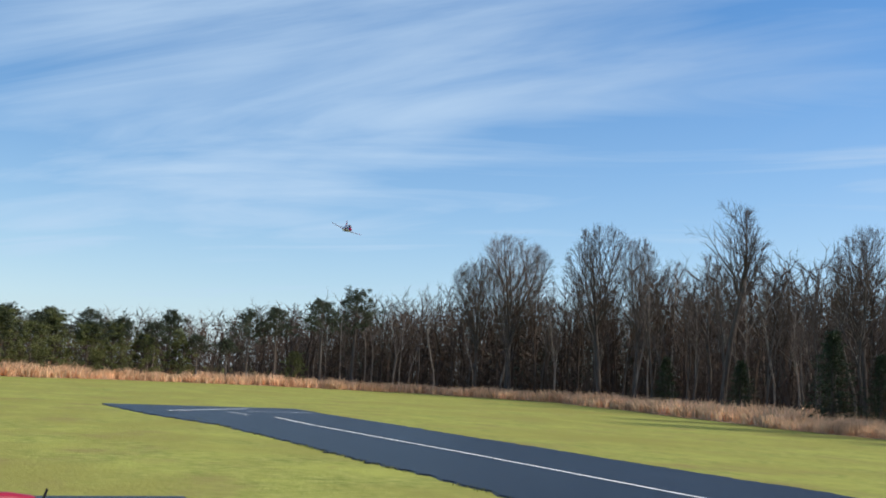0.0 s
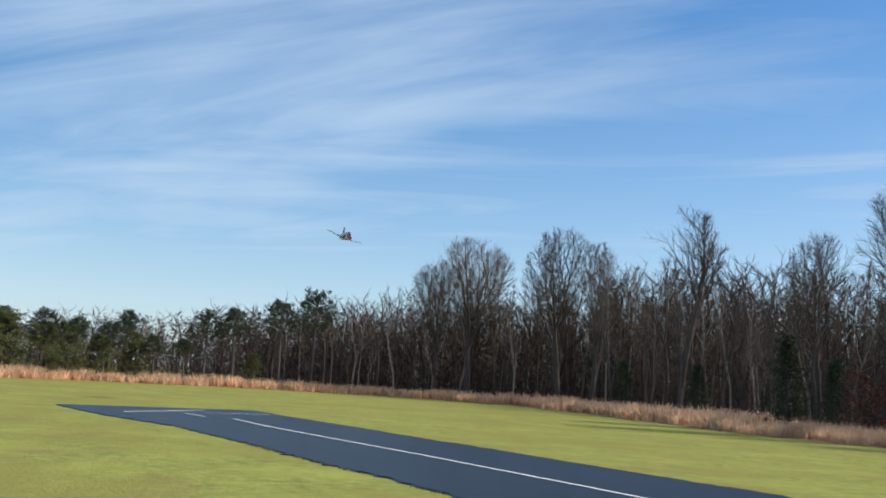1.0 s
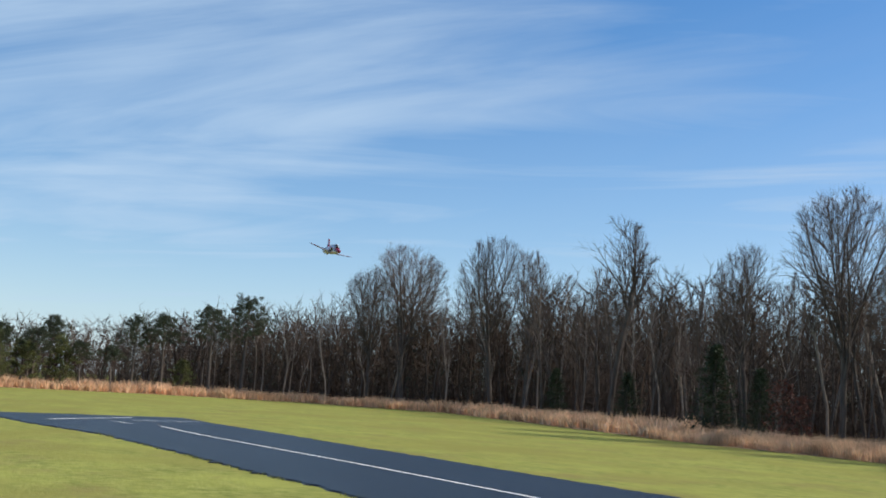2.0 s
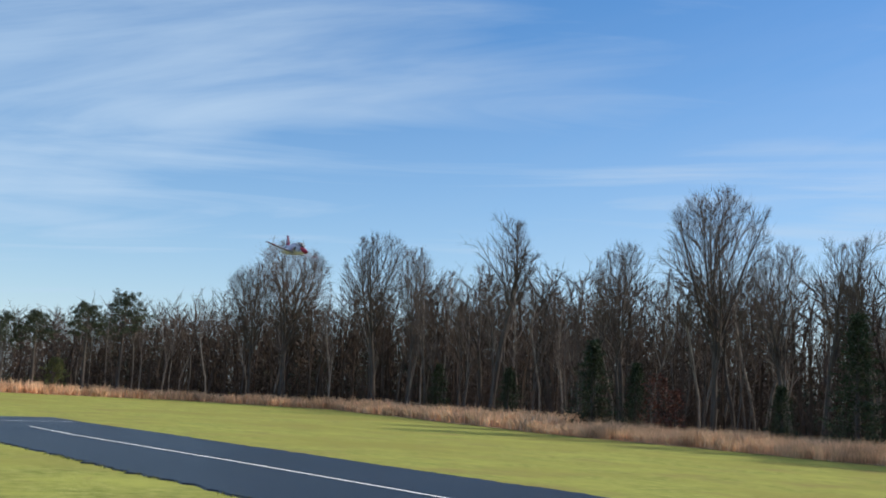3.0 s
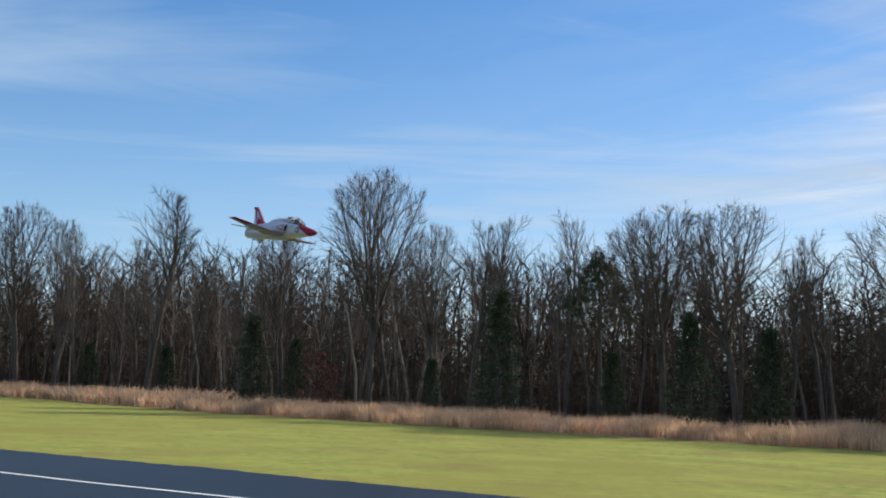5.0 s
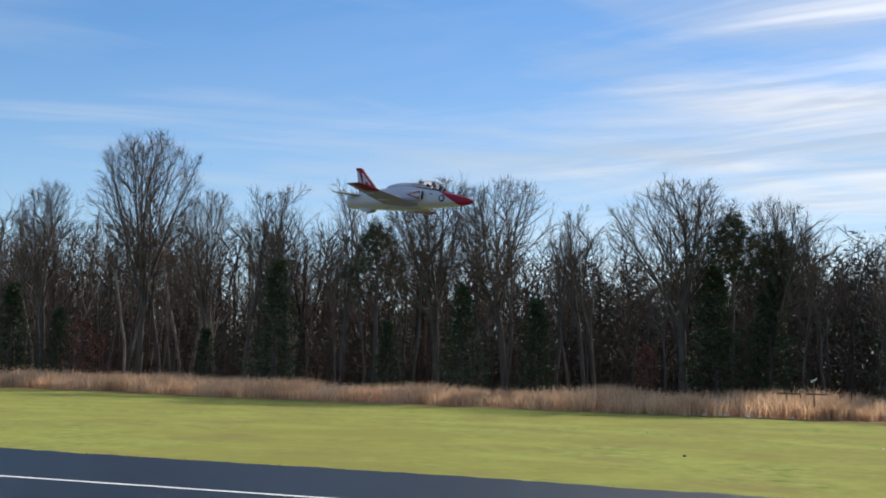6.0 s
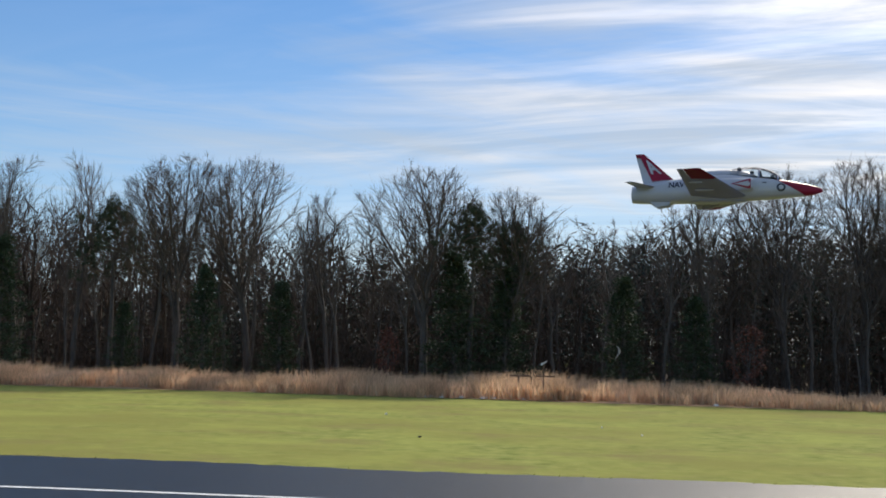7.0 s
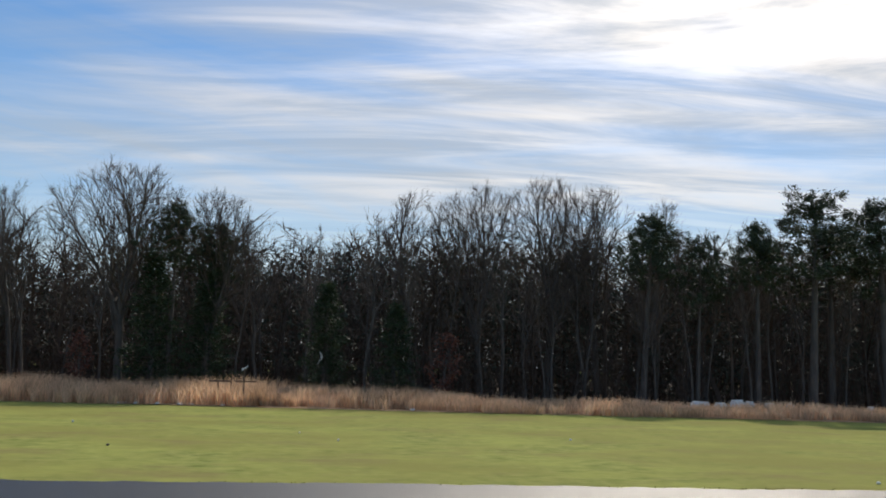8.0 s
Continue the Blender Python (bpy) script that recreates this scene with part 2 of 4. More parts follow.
def glass_material():
    """A thin clear shell: it lets light straight through and mirrors the sky at grazing angles."""
    mt = bpy.data.materials.new("canopy_glass")
    mt.use_nodes = True
    nt = mt.node_tree
    N, L = nt.nodes.new, nt.links.new
    tr, gl, fr, mx = N("ShaderNodeBsdfTransparent"), N("ShaderNodeBsdfGlossy"), N("ShaderNodeFresnel"), N("ShaderNodeMixShader")
    tr.inputs[0].default_value = (0.86, 0.90, 0.92, 1)
    gl.inputs["Roughness"].default_value, fr.inputs["IOR"].default_value = 0.04, 1.7
    L(fr.outputs[0], mx.inputs[0]), L(tr.outputs[0], mx.inputs[1]), L(gl.outputs[0], mx.inputs[2])
    L(mx.outputs[0], nt.nodes["Material Output"].inputs[0])
    return mt


M_GLASS = glass_material()


# ================= mesh helpers =================
def mesh_of(name, verts, faces, mats, smooth=False):
    me = bpy.data.meshes.new(name)
    me.from_pydata(verts, [], faces)
    for mt in (mats if isinstance(mats, (list, tuple)) else [mats]):
        me.materials.append(mt)
    if smooth:
        me.shade_smooth()
    me.update()
    return me


def part(name, bm, mat, parent=None, label="", smooth=True):
    """One bmesh as one mesh object, under a thing or a part."""
    me = bpy.data.meshes.new(name)
    bmesh.ops.recalc_face_normals(bm, faces=bm.faces[:])
    bm.to_mesh(me)
    bm.free()
    me.materials.append(mat)
    if smooth:
        me.shade_smooth()
        me.set_sharp_from_angle(angle=radians(35))
    ob = new(name, me)
    ob.parent = parent
    return tagged(ob, label=label)


class Build:
    """Gathers tubes and leaves for one mesh."""

    def __init__(self):
        self.v, self.f = [], []

    def tube(self, pts, rad, sides=5):
        base = len(self.v)
        n = len(pts)
        for i, (p, r) in enumerate(zip(pts, rad)):
            d = (pts[min(i + 1, n - 1)] - pts[max(i - 1, 0)])
            d = d / (np.linalg.norm(d) + 1e-9)
            a = np.cross(d, (0.31, 0.95, 0.05) if abs(d[1]) < 0.8 else (1, 0, 0))
            a /= np.linalg.norm(a) + 1e-9
            b = np.cross(d, a)
            for k in range(sides):
                q = 2 * math.pi * k / sides
                self.v.append(tuple(p + r * (math.cos(q) * a + math.sin(q) * b)))
        for i in range(n - 1):
            for k in range(sides):
                k2 = (k + 1) % sides
                self.f.append((base + i * sides + k, base + i * sides + k2, base + (i + 1) * sides + k2, base + (i + 1) * sides + k))

    def spike(self, p, e, r):
        """A twig that ends in a point."""
        d = unit(e - p)
        a = unit(np.cross(d, (0.31, 0.95, 0.05) if abs(d[1]) < 0.8 else (1, 0, 0)))
        b = np.cross(d, a)
        n = len(self.v)
        self.v += [tuple(p + r * a), tuple(p + r * (-0.5 * a + 0.87 * b)), tuple(p + r * (-0.5 * a - 0.87 * b)), tuple(e)]
        self.f += [(n, n + 1, n + 3), (n + 1, n + 2, n + 3), (n + 2, n, n + 3)]

    def leaf(self, p, along, side):
        b = len(self.v)
        self.v += [tuple(p - side), tuple(p + side), tuple(p + along)]
        self.f.append((b, b + 1, b + 2))

    def mesh(self, name, mat, smooth=False):
        return mesh_of(name, self.v, self.f, mat, smooth)


def unit(v):
    return v / (np.linalg.norm(v) + 1e-9)


def rnd_dir(rng):
    return unit(rng.normal(size=3))


# ================= ground, runway =================
EDGE = [(60, 36.5), (40, 37), (20, 37.5), (0, 39), (-24, 40), (-45, 43), (-65, 50), (-89, 57), (-103, 48), (-103, 30), (-95, 15), (-83, 3), (-78, -15), (-76, -60)]


def make_ground():
    bm = bmesh.new()
    R = 1800
    xs = [-R, -600, -250] + list(range(-140, 81, 4)) + [150, 400, R]
    ys = [-R, -500, -150] + list(range(-40, 121, 4)) + [200, 500, R]
    grid = [[bm.verts.new((x, y, 0)) for y in ys] for x in xs]
    for i in range(len(xs) - 1):
        for j in range(len(ys) - 1):
            bm.faces.new((grid[i][j], grid[i + 1][j], grid[i + 1][j + 1], grid[i][j + 1]))
    g = part("ground", bm, M_GRASS)
    tagged(g, "mown yellow-green winter grass field", "grass", kind="structure")


make_ground()


def ragged_strip(name, x0, x1, y0, y1, z, mat, ragged, seed, step=0.25, flare=0.0, skew=0.0):
    """A paved strip along x; flare: its near edge widens over the first metres; skew: its end is cut aslant."""
    rng = np.random.default_rng(seed)
    xs = np.arange(x0, x1 + step, step)
    bm = bmesh.new()
    rows = []
    for i, x in enumerate(xs):
        e0, e1 = rng.normal(0, ragged), rng.normal(0, ragged)
        w0 = 0.06 * math.sin(x * 0.9 + seed) * (ragged > 0)
        w1 = 0.06 * math.sin(x * 0.7 + 2 + seed) * (ragged > 0)
        q = min(1.0, max(0.0, (x0 + 14 - x) / 11))
        a0, back = y0 - flare * q * q * (3 - 2 * q), skew * max(0.0, 1 - (x - x0) / 8)
        rows.append([bm.verts.new((x - back * f, y, zz)) for y, zz, f in ((a0 + e0 + w0, 0.0, 0), (a0 + e0 + w0 + 0.04, z, 0), (y1 + e1 + w1 - 0.04, z, 1), (y1 + e1 + w1, 0.0, 1))])
    for a, b in zip(rows, rows[1:]):
        for k in range(3):
            bm.faces.new((a[k], b[k], b[k + 1], a[k + 1]))
    bm.faces.new(rows[0]), bm.faces.new(rows[-1])
    return part(name, bm, mat, smooth=False)


RUN_X0, RUN_Y0, RUN_Y1 = -42.0, 8.06, 15.0
road = tagged(ragged_strip("runway", RUN_X0, 70, RUN_Y0, RUN_Y1, 0.03, M_ASPHALT, 0.05, 4, flare=1.4, skew=2.4), "dark blue-grey asphalt model airfield runway", "runway", kind="structure")


def paint_line(x0, y0, x1, y1, w, label):
    bm = bmesh.new()
    d = Vector((x1 - x0, y1 - y0, 0))
    n = Vector((-d.y, d.x, 0)).normalized() * w / 2
    steps = max(1, int(d.length / 0.5))
    rng = np.random.default_rng(int(abs(x0) * 7) + 3)
    prev = None
    for i in range(steps + 1):
        c = Vector((x0, y0, 0.034)) + d * i / steps + n * rng.normal(0, 0.10)
        cur = (bm.verts.new(c - n), bm.verts.new(c + n))
        if prev:
            bm.faces.new((prev[0], cur[0], cur[1], prev[1]))
        prev = cur
    return tagged(part("runway_marking", bm, M_PAINT, road), label)


for xa, ya, xb, yb in ((-35.8, 11.45, -31.5, 11.28), (-31.5, 11.28, -26, 11.38), (-26, 11.38, -22, 11.50), (-22, 11.50, -14, 11.46), (-14, 11.46, -6, 11.80), (-6, 11.80, 6, 11.95), (6, 11.95, 70, 12.0)):
    paint_line(xa, ya, xb, yb, 0.11, "long white centre line")
paint_line(-38.5, 10.54, -36.7, 10.75, 0.11, "short white dash")
paint_line(-37.8, 8.2, -42.2, 12.3, 0.16, "white line across the runway's end")
paint_line(-39.7, 11.6, -40.5, 14.5, 0.13, "white line across the runway's end")


def make_edge_tufts():
    """Short turf that hangs over both edges of the asphalt."""
    r = np.random.default_rng(21)
    V, F = [], []
    for y0, sgn in ((RUN_Y0, -1), (RUN_Y1, 1)):
        for x in np.arange(RUN_X0, 26, 0.05):
            if math.sin(x * 1.7 + y0) + math.sin(x * 0.53) + r.normal(0, 0.8) < -0.3:
                continue
            for _ in range(3):
                px, py = x + r.uniform(-0.05, 0.05), y0 + sgn * r.uniform(-0.10, 0.12)
                h, a = r.uniform(0.015, 0.055), r.uniform(0, 6.28)
                lx, ly = r.normal(0, 0.03), -sgn * r.uniform(0.0, 0.06)
                b = len(V)
                V += [(px - 0.012 * math.cos(a), py - 0.012 * math.sin(a), 0.0), (px + 0.012 * math.cos(a), py + 0.012 * math.sin(a), 0.0), (px + lx, py + ly, h)]
                F.append((b, b + 1, b + 2))
    tagged(new("edge_turf", mesh_of("edge_turf", V, F, M_TUFT)), "ragged short turf along the runway's edges", "grass", kind="stuff")


make_edge_tufts()


def offset_edge(off):
    out = []
    for i, p in enumerate(EDGE):
        a, b = Vector(EDGE[max(i - 1, 0)]), Vector(EDGE[min(i + 1, len(EDGE) - 1)])
        d = (b - a).normalized()
        nn = Vector((d.y, -d.x))
        out.append(Vector(p) + nn * off)
    return out


EDGE_N = [(q - Vector(p)) for p, q in zip(EDGE, offset_edge(1.0))]


def along_edge(s, off):
    """A point off metres behind the field's edge, s metres along it, and the way along."""
    for i in range(len(EDGE) - 1):
        a, b = Vector(EDGE[i]), Vector(EDGE[i + 1])
        L = (b - a).length
        if s <= L or i == len(EDGE) - 2:
            q = s / L
            return a.lerp(b, q) + EDGE_N[i].lerp(EDGE_N[i + 1], q) * off, (b - a).normalized()
        s -= L


EDGE_LEN = sum((Vector(b) - Vector(a)).length for a, b in zip(EDGE, EDGE[1:]))


def make_forest_floor():
    bm = bmesh.new()
    a, b = offset_edge(1.0), offset_edge(120)
    va = [bm.verts.new((p.x, p.y, 0.012)) for p in a]
    vb = [bm.verts.new((p.x, p.y, 0.012)) for p in b]
    for i in range(len(a) - 1):
        bm.faces.new((va[i], va[i + 1], vb[i + 1], vb[i]))
    tagged(part("forest_floor", bm, M_LITTER, smooth=False), "brown leaf litter on the woodland floor", "ground", kind="structure")


make_forest_floor()


def make_thatch():
    bm = bmesh.new()
    r = np.random.default_rng(8)
    prev = None
    s = 0.0
    while s < EDGE_LEN - 20:
        # the tan edge strip runs on under the grass to bounce light up
        a, b = along_edge(s, -0.35 + r.normal(0, 0.10) + 0.25 * math.sin(s * 0.3))[0], along_edge(s, 7.0)[0]
        cur = (bm.verts.new((a.x, a.y, 0.018)), bm.verts.new((b.x, b.y, 0.018)))
        if prev:
            bm.faces.new((prev[0], cur[0], cur[1], prev[1]))
        prev = cur
        s += 0.6
    tagged(part("dry_ground", bm, M_THATCH, smooth=False), "strip of dry straw and thatch under the tall grass", "ground", kind="structure")


make_thatch()


def make_tall_grass():
    """A band of dry knee- to chest-high grass before the woods."""
    rng = np.random.default_rng(11)
    V, F = [], []
    clumps = []
    s = 0.0
    while s < EDGE_LEN - 30:
        dist = (along_edge(s, 0)[0]).length
        far = dist > 62
        step = 0.32 if far else 0.15
        depth = 9.0 if far else 5.0
        for k in range(6):
            off = rng.uniform(0, 1) ** 1.3 * depth
            clumps.append((s + rng.normal(0, 0.3), off, far))
        s += step
    for s, off, far in clumps:
        c, d = along_edge(min(max(s, 0), EDGE_LEN - 0.1), off + 0.35 * math.sin(s * 0.35) + 0.2 * math.sin(s * 1.3))
        swell = (0.88 + 0.08 * math.sin(s * 0.21 + 1.0) + 0.10 * math.sin(s * 0.83)) * float(np.interp(s, [36, 52, 60], [0.6, 0.75, 1.0]))
        H = rng.uniform(0.66, 1.08) * (1.3 if far else 1.0) * swell * (0.7 + 0.3 * min(1, off / 1.2))
        n = 14 if far else 27
        w = 0.042 if far else 0.012
        for _ in range(n):
            a = rng.uniform(0, 2 * math.pi)
            r = rng.uniform(0, 0.26)
            x, y = c.x + r * math.cos(a), c.y + r * math.sin(a)
            h = H * rng.uniform(0.6, 1.1)
            lean = rng.uniform(0.04, 0.75) * h
            la = rng.uniform(0, 2 * math.pi)
            lx, ly = lean * math.cos(la), lean * math.sin(la)
            q = rng.uniform(0, math.pi)
            wx, wy = w * math.cos(q), w * math.sin(q)
            b = len(V)
            V += [(x - wx, y - wy, 0), (x + wx, y + wy, 0), (x + lx * 0.4 + wx, y + ly * 0.4 + wy, h * 0.6), (x + lx * 0.4 - wx, y + ly * 0.4 - wy, h * 0.6), (x + lx, y + ly, h)]
            F += [(b, b + 1, b + 2, b + 3), (b + 3, b + 2, b + 4)]
    ob = new("tall_grass", mesh_of("tall_grass", V, F, M_DRY))
    tagged(ob, "tall dry tan and russet grass along the wood", "tall grass", kind="stuff")


make_tall_grass()


# ================= trees =================
def bare_tree(seed, h, r0, fork, stems, wide, boughs, sprays, twigs, low=0.35, bend=0.055):
    """A winter tree. The trunk divides at fork into stems leaders (1: it runs on to the top); each leader carries rising
    boughs from low upwards, each bough sprays, each spray twigs. wide: the crown's half-width as a share of the height."""
    rng = np.random.default_rng(seed)
    tr, cr = Build(), Build()
    up = np.array([0, 0, 1.0])

    def stem(B, p, d, L, n, wob, lift, r_a, r_b, sides):
        pts, dirs = [p], [d]
        for _ in range(n):
            d = unit(d + rng.normal(0, wob, 3) + up * lift)
            pts.append(pts[-1] + d * L / n)
            dirs.append(d)
        rad = [r_a + (r_b - r_a) * (i / n) for i in range(n + 1)]
        B.tube(pts, rad, sides)
        return pts, dirs, rad

    def at(line, f):
        pts, dirs, rad = line
        q = min(f, 0.999) * (len(pts) - 1)
        j = int(q)
        return pts[j] + (pts[j + 1] - pts[j]) * (q - j), dirs[j + 1], rad[j] + (rad[j + 1] - rad[j]) * (q - j)

    def aside(d, a, ang):
        u = unit(np.cross(d, (0.31, 0.95, 0.05)))
        v = np.cross(d, u)
        return unit(d * math.cos(ang) + (u * math.cos(a) + v * math.sin(a)) * math.sin(ang))

    foot = h * low * 0.85
    half = (h - foot) / 2

    def room(p, d, L):
        """How far a branch may run from p along d before it leaves the oval crown."""
        for q in (0.3, 0.45, 0.6, 0.7, 0.8, 0.9, 1.0):
            x, y, z = p + d * L * q
            t = (z - foot - half) / half
            w = wide * h * max(0.0, 1 - abs(t) ** (1.9 if t > 0 else 3.0)) ** 0.55
            if t > 0.98 or (t > -0.9 and math.hypot(x, y) > w):
                return max(0.16, q - 0.08) * L
        return L

    def spray(p, d, L, r):
        L = room(p, d, L)
        line = stem(cr, p, d, L, 2, 0.14, 0.06, r, 0.005, 3)
        for k in range(twigs):
            q, dd, _ = at(line, 0.25 + 0.75 * (k + rng.uniform()) / twigs)
            cr.spike(q, q + unit(aside(dd, k * 2.4, rng.uniform(0.3, 0.75)) + up * 0.10) * rng.uniform(0.45, 0.85) * max(L, 0.05 * h), 0.0066)

    def bough(p, d, L, r):
        L = room(p, d, L)
        line = stem(tr, p, d, L, 4, 0.11, 0.10, r, 0.010, 3)
        a0 = rng.uniform(0, 6.28)
        for k in range(sprays):
            f = 0.22 + 0.78 * (k + rng.uniform(0, 0.9)) / sprays
            q, dd, rr = at(line, f)
            spray(q, aside(dd, a0 + k * 2.4, rng.uniform(0.4, 0.85)), max(L * 0.45, 0.055 * h) * rng.uniform(0.75, 1.15) * (1.15 - 0.45 * f), min(0.016, rr * 0.7))

    def leader(p, d, L, r, f0, n):
        line = stem(tr, p, d, L, 8, bend, 0.05, r, 0.016, 5)
        a0 = rng.uniform(0, 6.28)
        for k in range(n):
            f = f0 + (0.98 - f0) * (k + rng.uniform(0, 0.8)) / n
            q, dd, rr = at(line, f)
            t = (f - f0) / (1 - f0)
            reach = wide * h * (0.55 + 1.1 * t) * (1.22 - t) ** 0.8 * rng.uniform(0.75, 1.2) * 1.5
            bough(q, aside(dd, a0 + k * 2.4, rng.uniform(0.55, 0.95) * (1.0 - 0.30 * t)), reach + 0.03 * h, rr * 0.62)

    if stems == 1:
        leader(-up * 0.1, unit(up + rng.normal(0, 0.05, 3)), h, r0, low, boughs)
    else:
        base = stem(tr, -up * 0.1, unit(up + rng.normal(0, 0.05, 3)), h * fork, 5, bend, 0.06, r0, r0 * 0.78, 6)
        a0 = rng.uniform(0, 6.28)
        for k in range(stems):
            q, dd, rr = at(base, 1.0 if k < 2 else rng.uniform(0.7, 0.98))
            d = aside(dd, a0 + k * 6.28 / stems + rng.uniform(-0.4, 0.4), rng.uniform(0.7, 1.3) * (0.10 + 0.75 * wide))
            leader(q, d, room(q, d, h * (1 - fork) * rng.uniform(0.92, 1.08)), rr * (0.82 if stems < 4 else 0.66), max(0.08, (low - fork) / (1 - fork)), boughs)
    k = h / float(np.percentile([v[2] for v in cr.v], 99.5))
    for B in (tr, cr):
        B.v = [(x, y, z * k) for x, y, z in B.v]
    return tr, cr


def tree_thing(name, tr, cr, bark, crownmat, label, category="tree", group="woodland trees", crown="crown"):
    ob = new(name, tr.mesh(name, bark, True))
    tagged(ob, label, category, group)
    c = new(crown, cr.mesh(crown, crownmat))
    c.parent = ob
    return ob


def cedar_tree(seed, h, w):
    rng = np.random.default_rng(seed)
    tr, cr = Build(), Build()
    tr.tube([np.array([0, 0, -0.1]), np.array([0.03, 0, h * 0.5]), np.array([0, 0.04, h * 0.97])], [h * 0.022, h * 0.014, 0.01], 6)
    n = int(130 * h / 6)
    for i in range(n):
        q = 0.06 + 0.92 * (i + rng.uniform(0, 1)) / n
        a = i * 2.399 + rng.uniform(-0.4, 0.4)
        L = w * (1 - q) ** 0.75 * rng.uniform(0.55, 1.15) + 0.12
        d = np.array([math.cos(a), math.sin(a), rng.uniform(-0.05, 0.45)])
        p = np.array([0, 0, q * h])
        tr.tube([p, p + d * L * 0.8], [0.02 * (1 - q) + 0.006, 0.004], 3)
        for _ in range(44):
            f = rng.uniform(0.15, 1.05)
            c = p + d * L * f + rng.normal(0, 0.09, 3)
            al = unit(d + rng.normal(0, 0.7, 3)) * rng.uniform(0.10, 0.22)
            cr.leaf(c, al, unit(np.cross(al, rnd_dir(rng))) * rng.uniform(0.018, 0.040))
    return tr, cr


def pine_tree(seed, h, w, low):
    rng = np.random.default_rng(seed)
    tr, cr = Build(), Build()
    lean = rng.normal(0, 0.02, 2)
    axis = lambda q: np.array([lean[0] * q * h, lean[1] * q * h, q * h])
    tr.tube([axis(q) for q in (-0.01, 0.3, 0.6, 0.97)], [h * 0.017, h * 0.014, h * 0.010, 0.02], 7)
    n = 34
    for i in range(n):
        q = low + (0.98 - low) * (i + rng.uniform(0, 1)) / n
        a = i * 2.399 + rng.uniform(-0.5, 0.5)
        t = (q - low) / (1 - low)
        L = w * (0.45 + 0.75 * math.sin(math.pi * min(1, 0.18 + t * 0.72))) * (1.05 - 0.75 * t) * rng.uniform(0.6, 1.2)
        d = unit(np.array([math.cos(a), math.sin(a), rng.uniform(0.05, 0.45)]))
        p = axis(q)
        tip = p + d * L
        tr.tube([p, p + d * L * 0.5 + np.array([0, 0, -0.03]), tip], [0.035, 0.02, 0.008], 4)
        for _ in range(8):
            f = rng.uniform(0.35, 1.08)
            c0 = p + d * L * f + rng.normal(0, 0.22, 3)
            for _ in range(38):
                al = unit(rnd_dir(rng) + np.array([0, 0, 0.35])) * rng.uniform(0.12, 0.24)
                cr.leaf(c0 + rng.normal(0, 0.09, 3), al, unit(np.cross(al, rnd_dir(rng))) * rng.uniform(0.014, 0.030))
    return tr, cr


SLIM = "bare grey-brown deciduous woodland tree in winter"
SHAPES = [  # trunk radius, fork, stems, half-width, boughs, sprays, twigs, lowest bough
    (0.085, 0.40, 1, 0.135, 17, 6, 5, 0.34), (0.110, 0.38, 2, 0.125, 11, 6, 5, 0.44), (0.095, 0.56, 2, 0.150, 10, 6, 5, 0.58), (0.075, 0.30, 1, 0.110, 16, 6, 5, 0.42),
    (0.120, 0.30, 3, 0.120, 8, 6, 5, 0.46), (0.100, 0.48, 2, 0.170, 11, 6, 5, 0.50), (0.070, 0.45, 1, 0.150, 15, 6, 5, 0.50), (0.090, 0.22, 2, 0.130, 10, 6, 5, 0.40),
]
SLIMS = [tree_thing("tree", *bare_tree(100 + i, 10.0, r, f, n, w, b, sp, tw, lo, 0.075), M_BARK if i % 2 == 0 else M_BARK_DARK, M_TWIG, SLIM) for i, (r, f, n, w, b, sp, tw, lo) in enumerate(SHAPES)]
CROWNS = [(0.17, 0.36, 6, 0.30, 12, 8, 6, 0.38), (0.17, 0.40, 5, 0.26, 12, 8, 6, 0.42), (0.15, 0.50, 3, 0.20, 13, 7, 6, 0.50)]
BROADS = [tree_thing("tree", *bare_tree(200 + i, 10.0, r, f, n, w, b, sp, tw, lo, 0.06), M_BARK_DARK, M_TWIG, "tall bare spreading tree above the wood's canopy", group="spreading trees") for i, (r, f, n, w, b, sp, tw, lo) in enumerate(CROWNS)]
CEDARS = [tree_thing("cedar_tree", *cedar_tree(300 + i, 6.0, 1.35 + 0.2 * i), M_BARK_DARK, M_CEDAR, "dark green conical cedar at the wood's edge", "evergreen", "cedars") for i in range(2)]
PINES = [tree_thing("pine_tree", *pine_tree(400 + i, 10.0, 1.9 + 0.3 * i, 0.66 - 0.05 * i), M_BARK_DARK, M_PINE, "green pine with a rounded needle crown", "evergreen", "pines") for i in range(3)]
USED = set()
rng = np.random.default_rng(77)


def plant(src, x, y, h, base, turn=None, wide=1.0):
    """A tree of height h at (x, y); the first of each shape is the tree itself, the rest are copies."""
    k = h / base
    m = pose(x, y, 0, 0, 0, rng.uniform(0, 360) if turn is None else turn) @ Matrix.Diagonal((k * wide, k * wide, k, 1))
    if src.name not in USED:
        USED.add(src.name)
        src.matrix_basis = m
        return src
    o = copy_thing(src, Matrix())
    o.matrix_basis = m
    return o


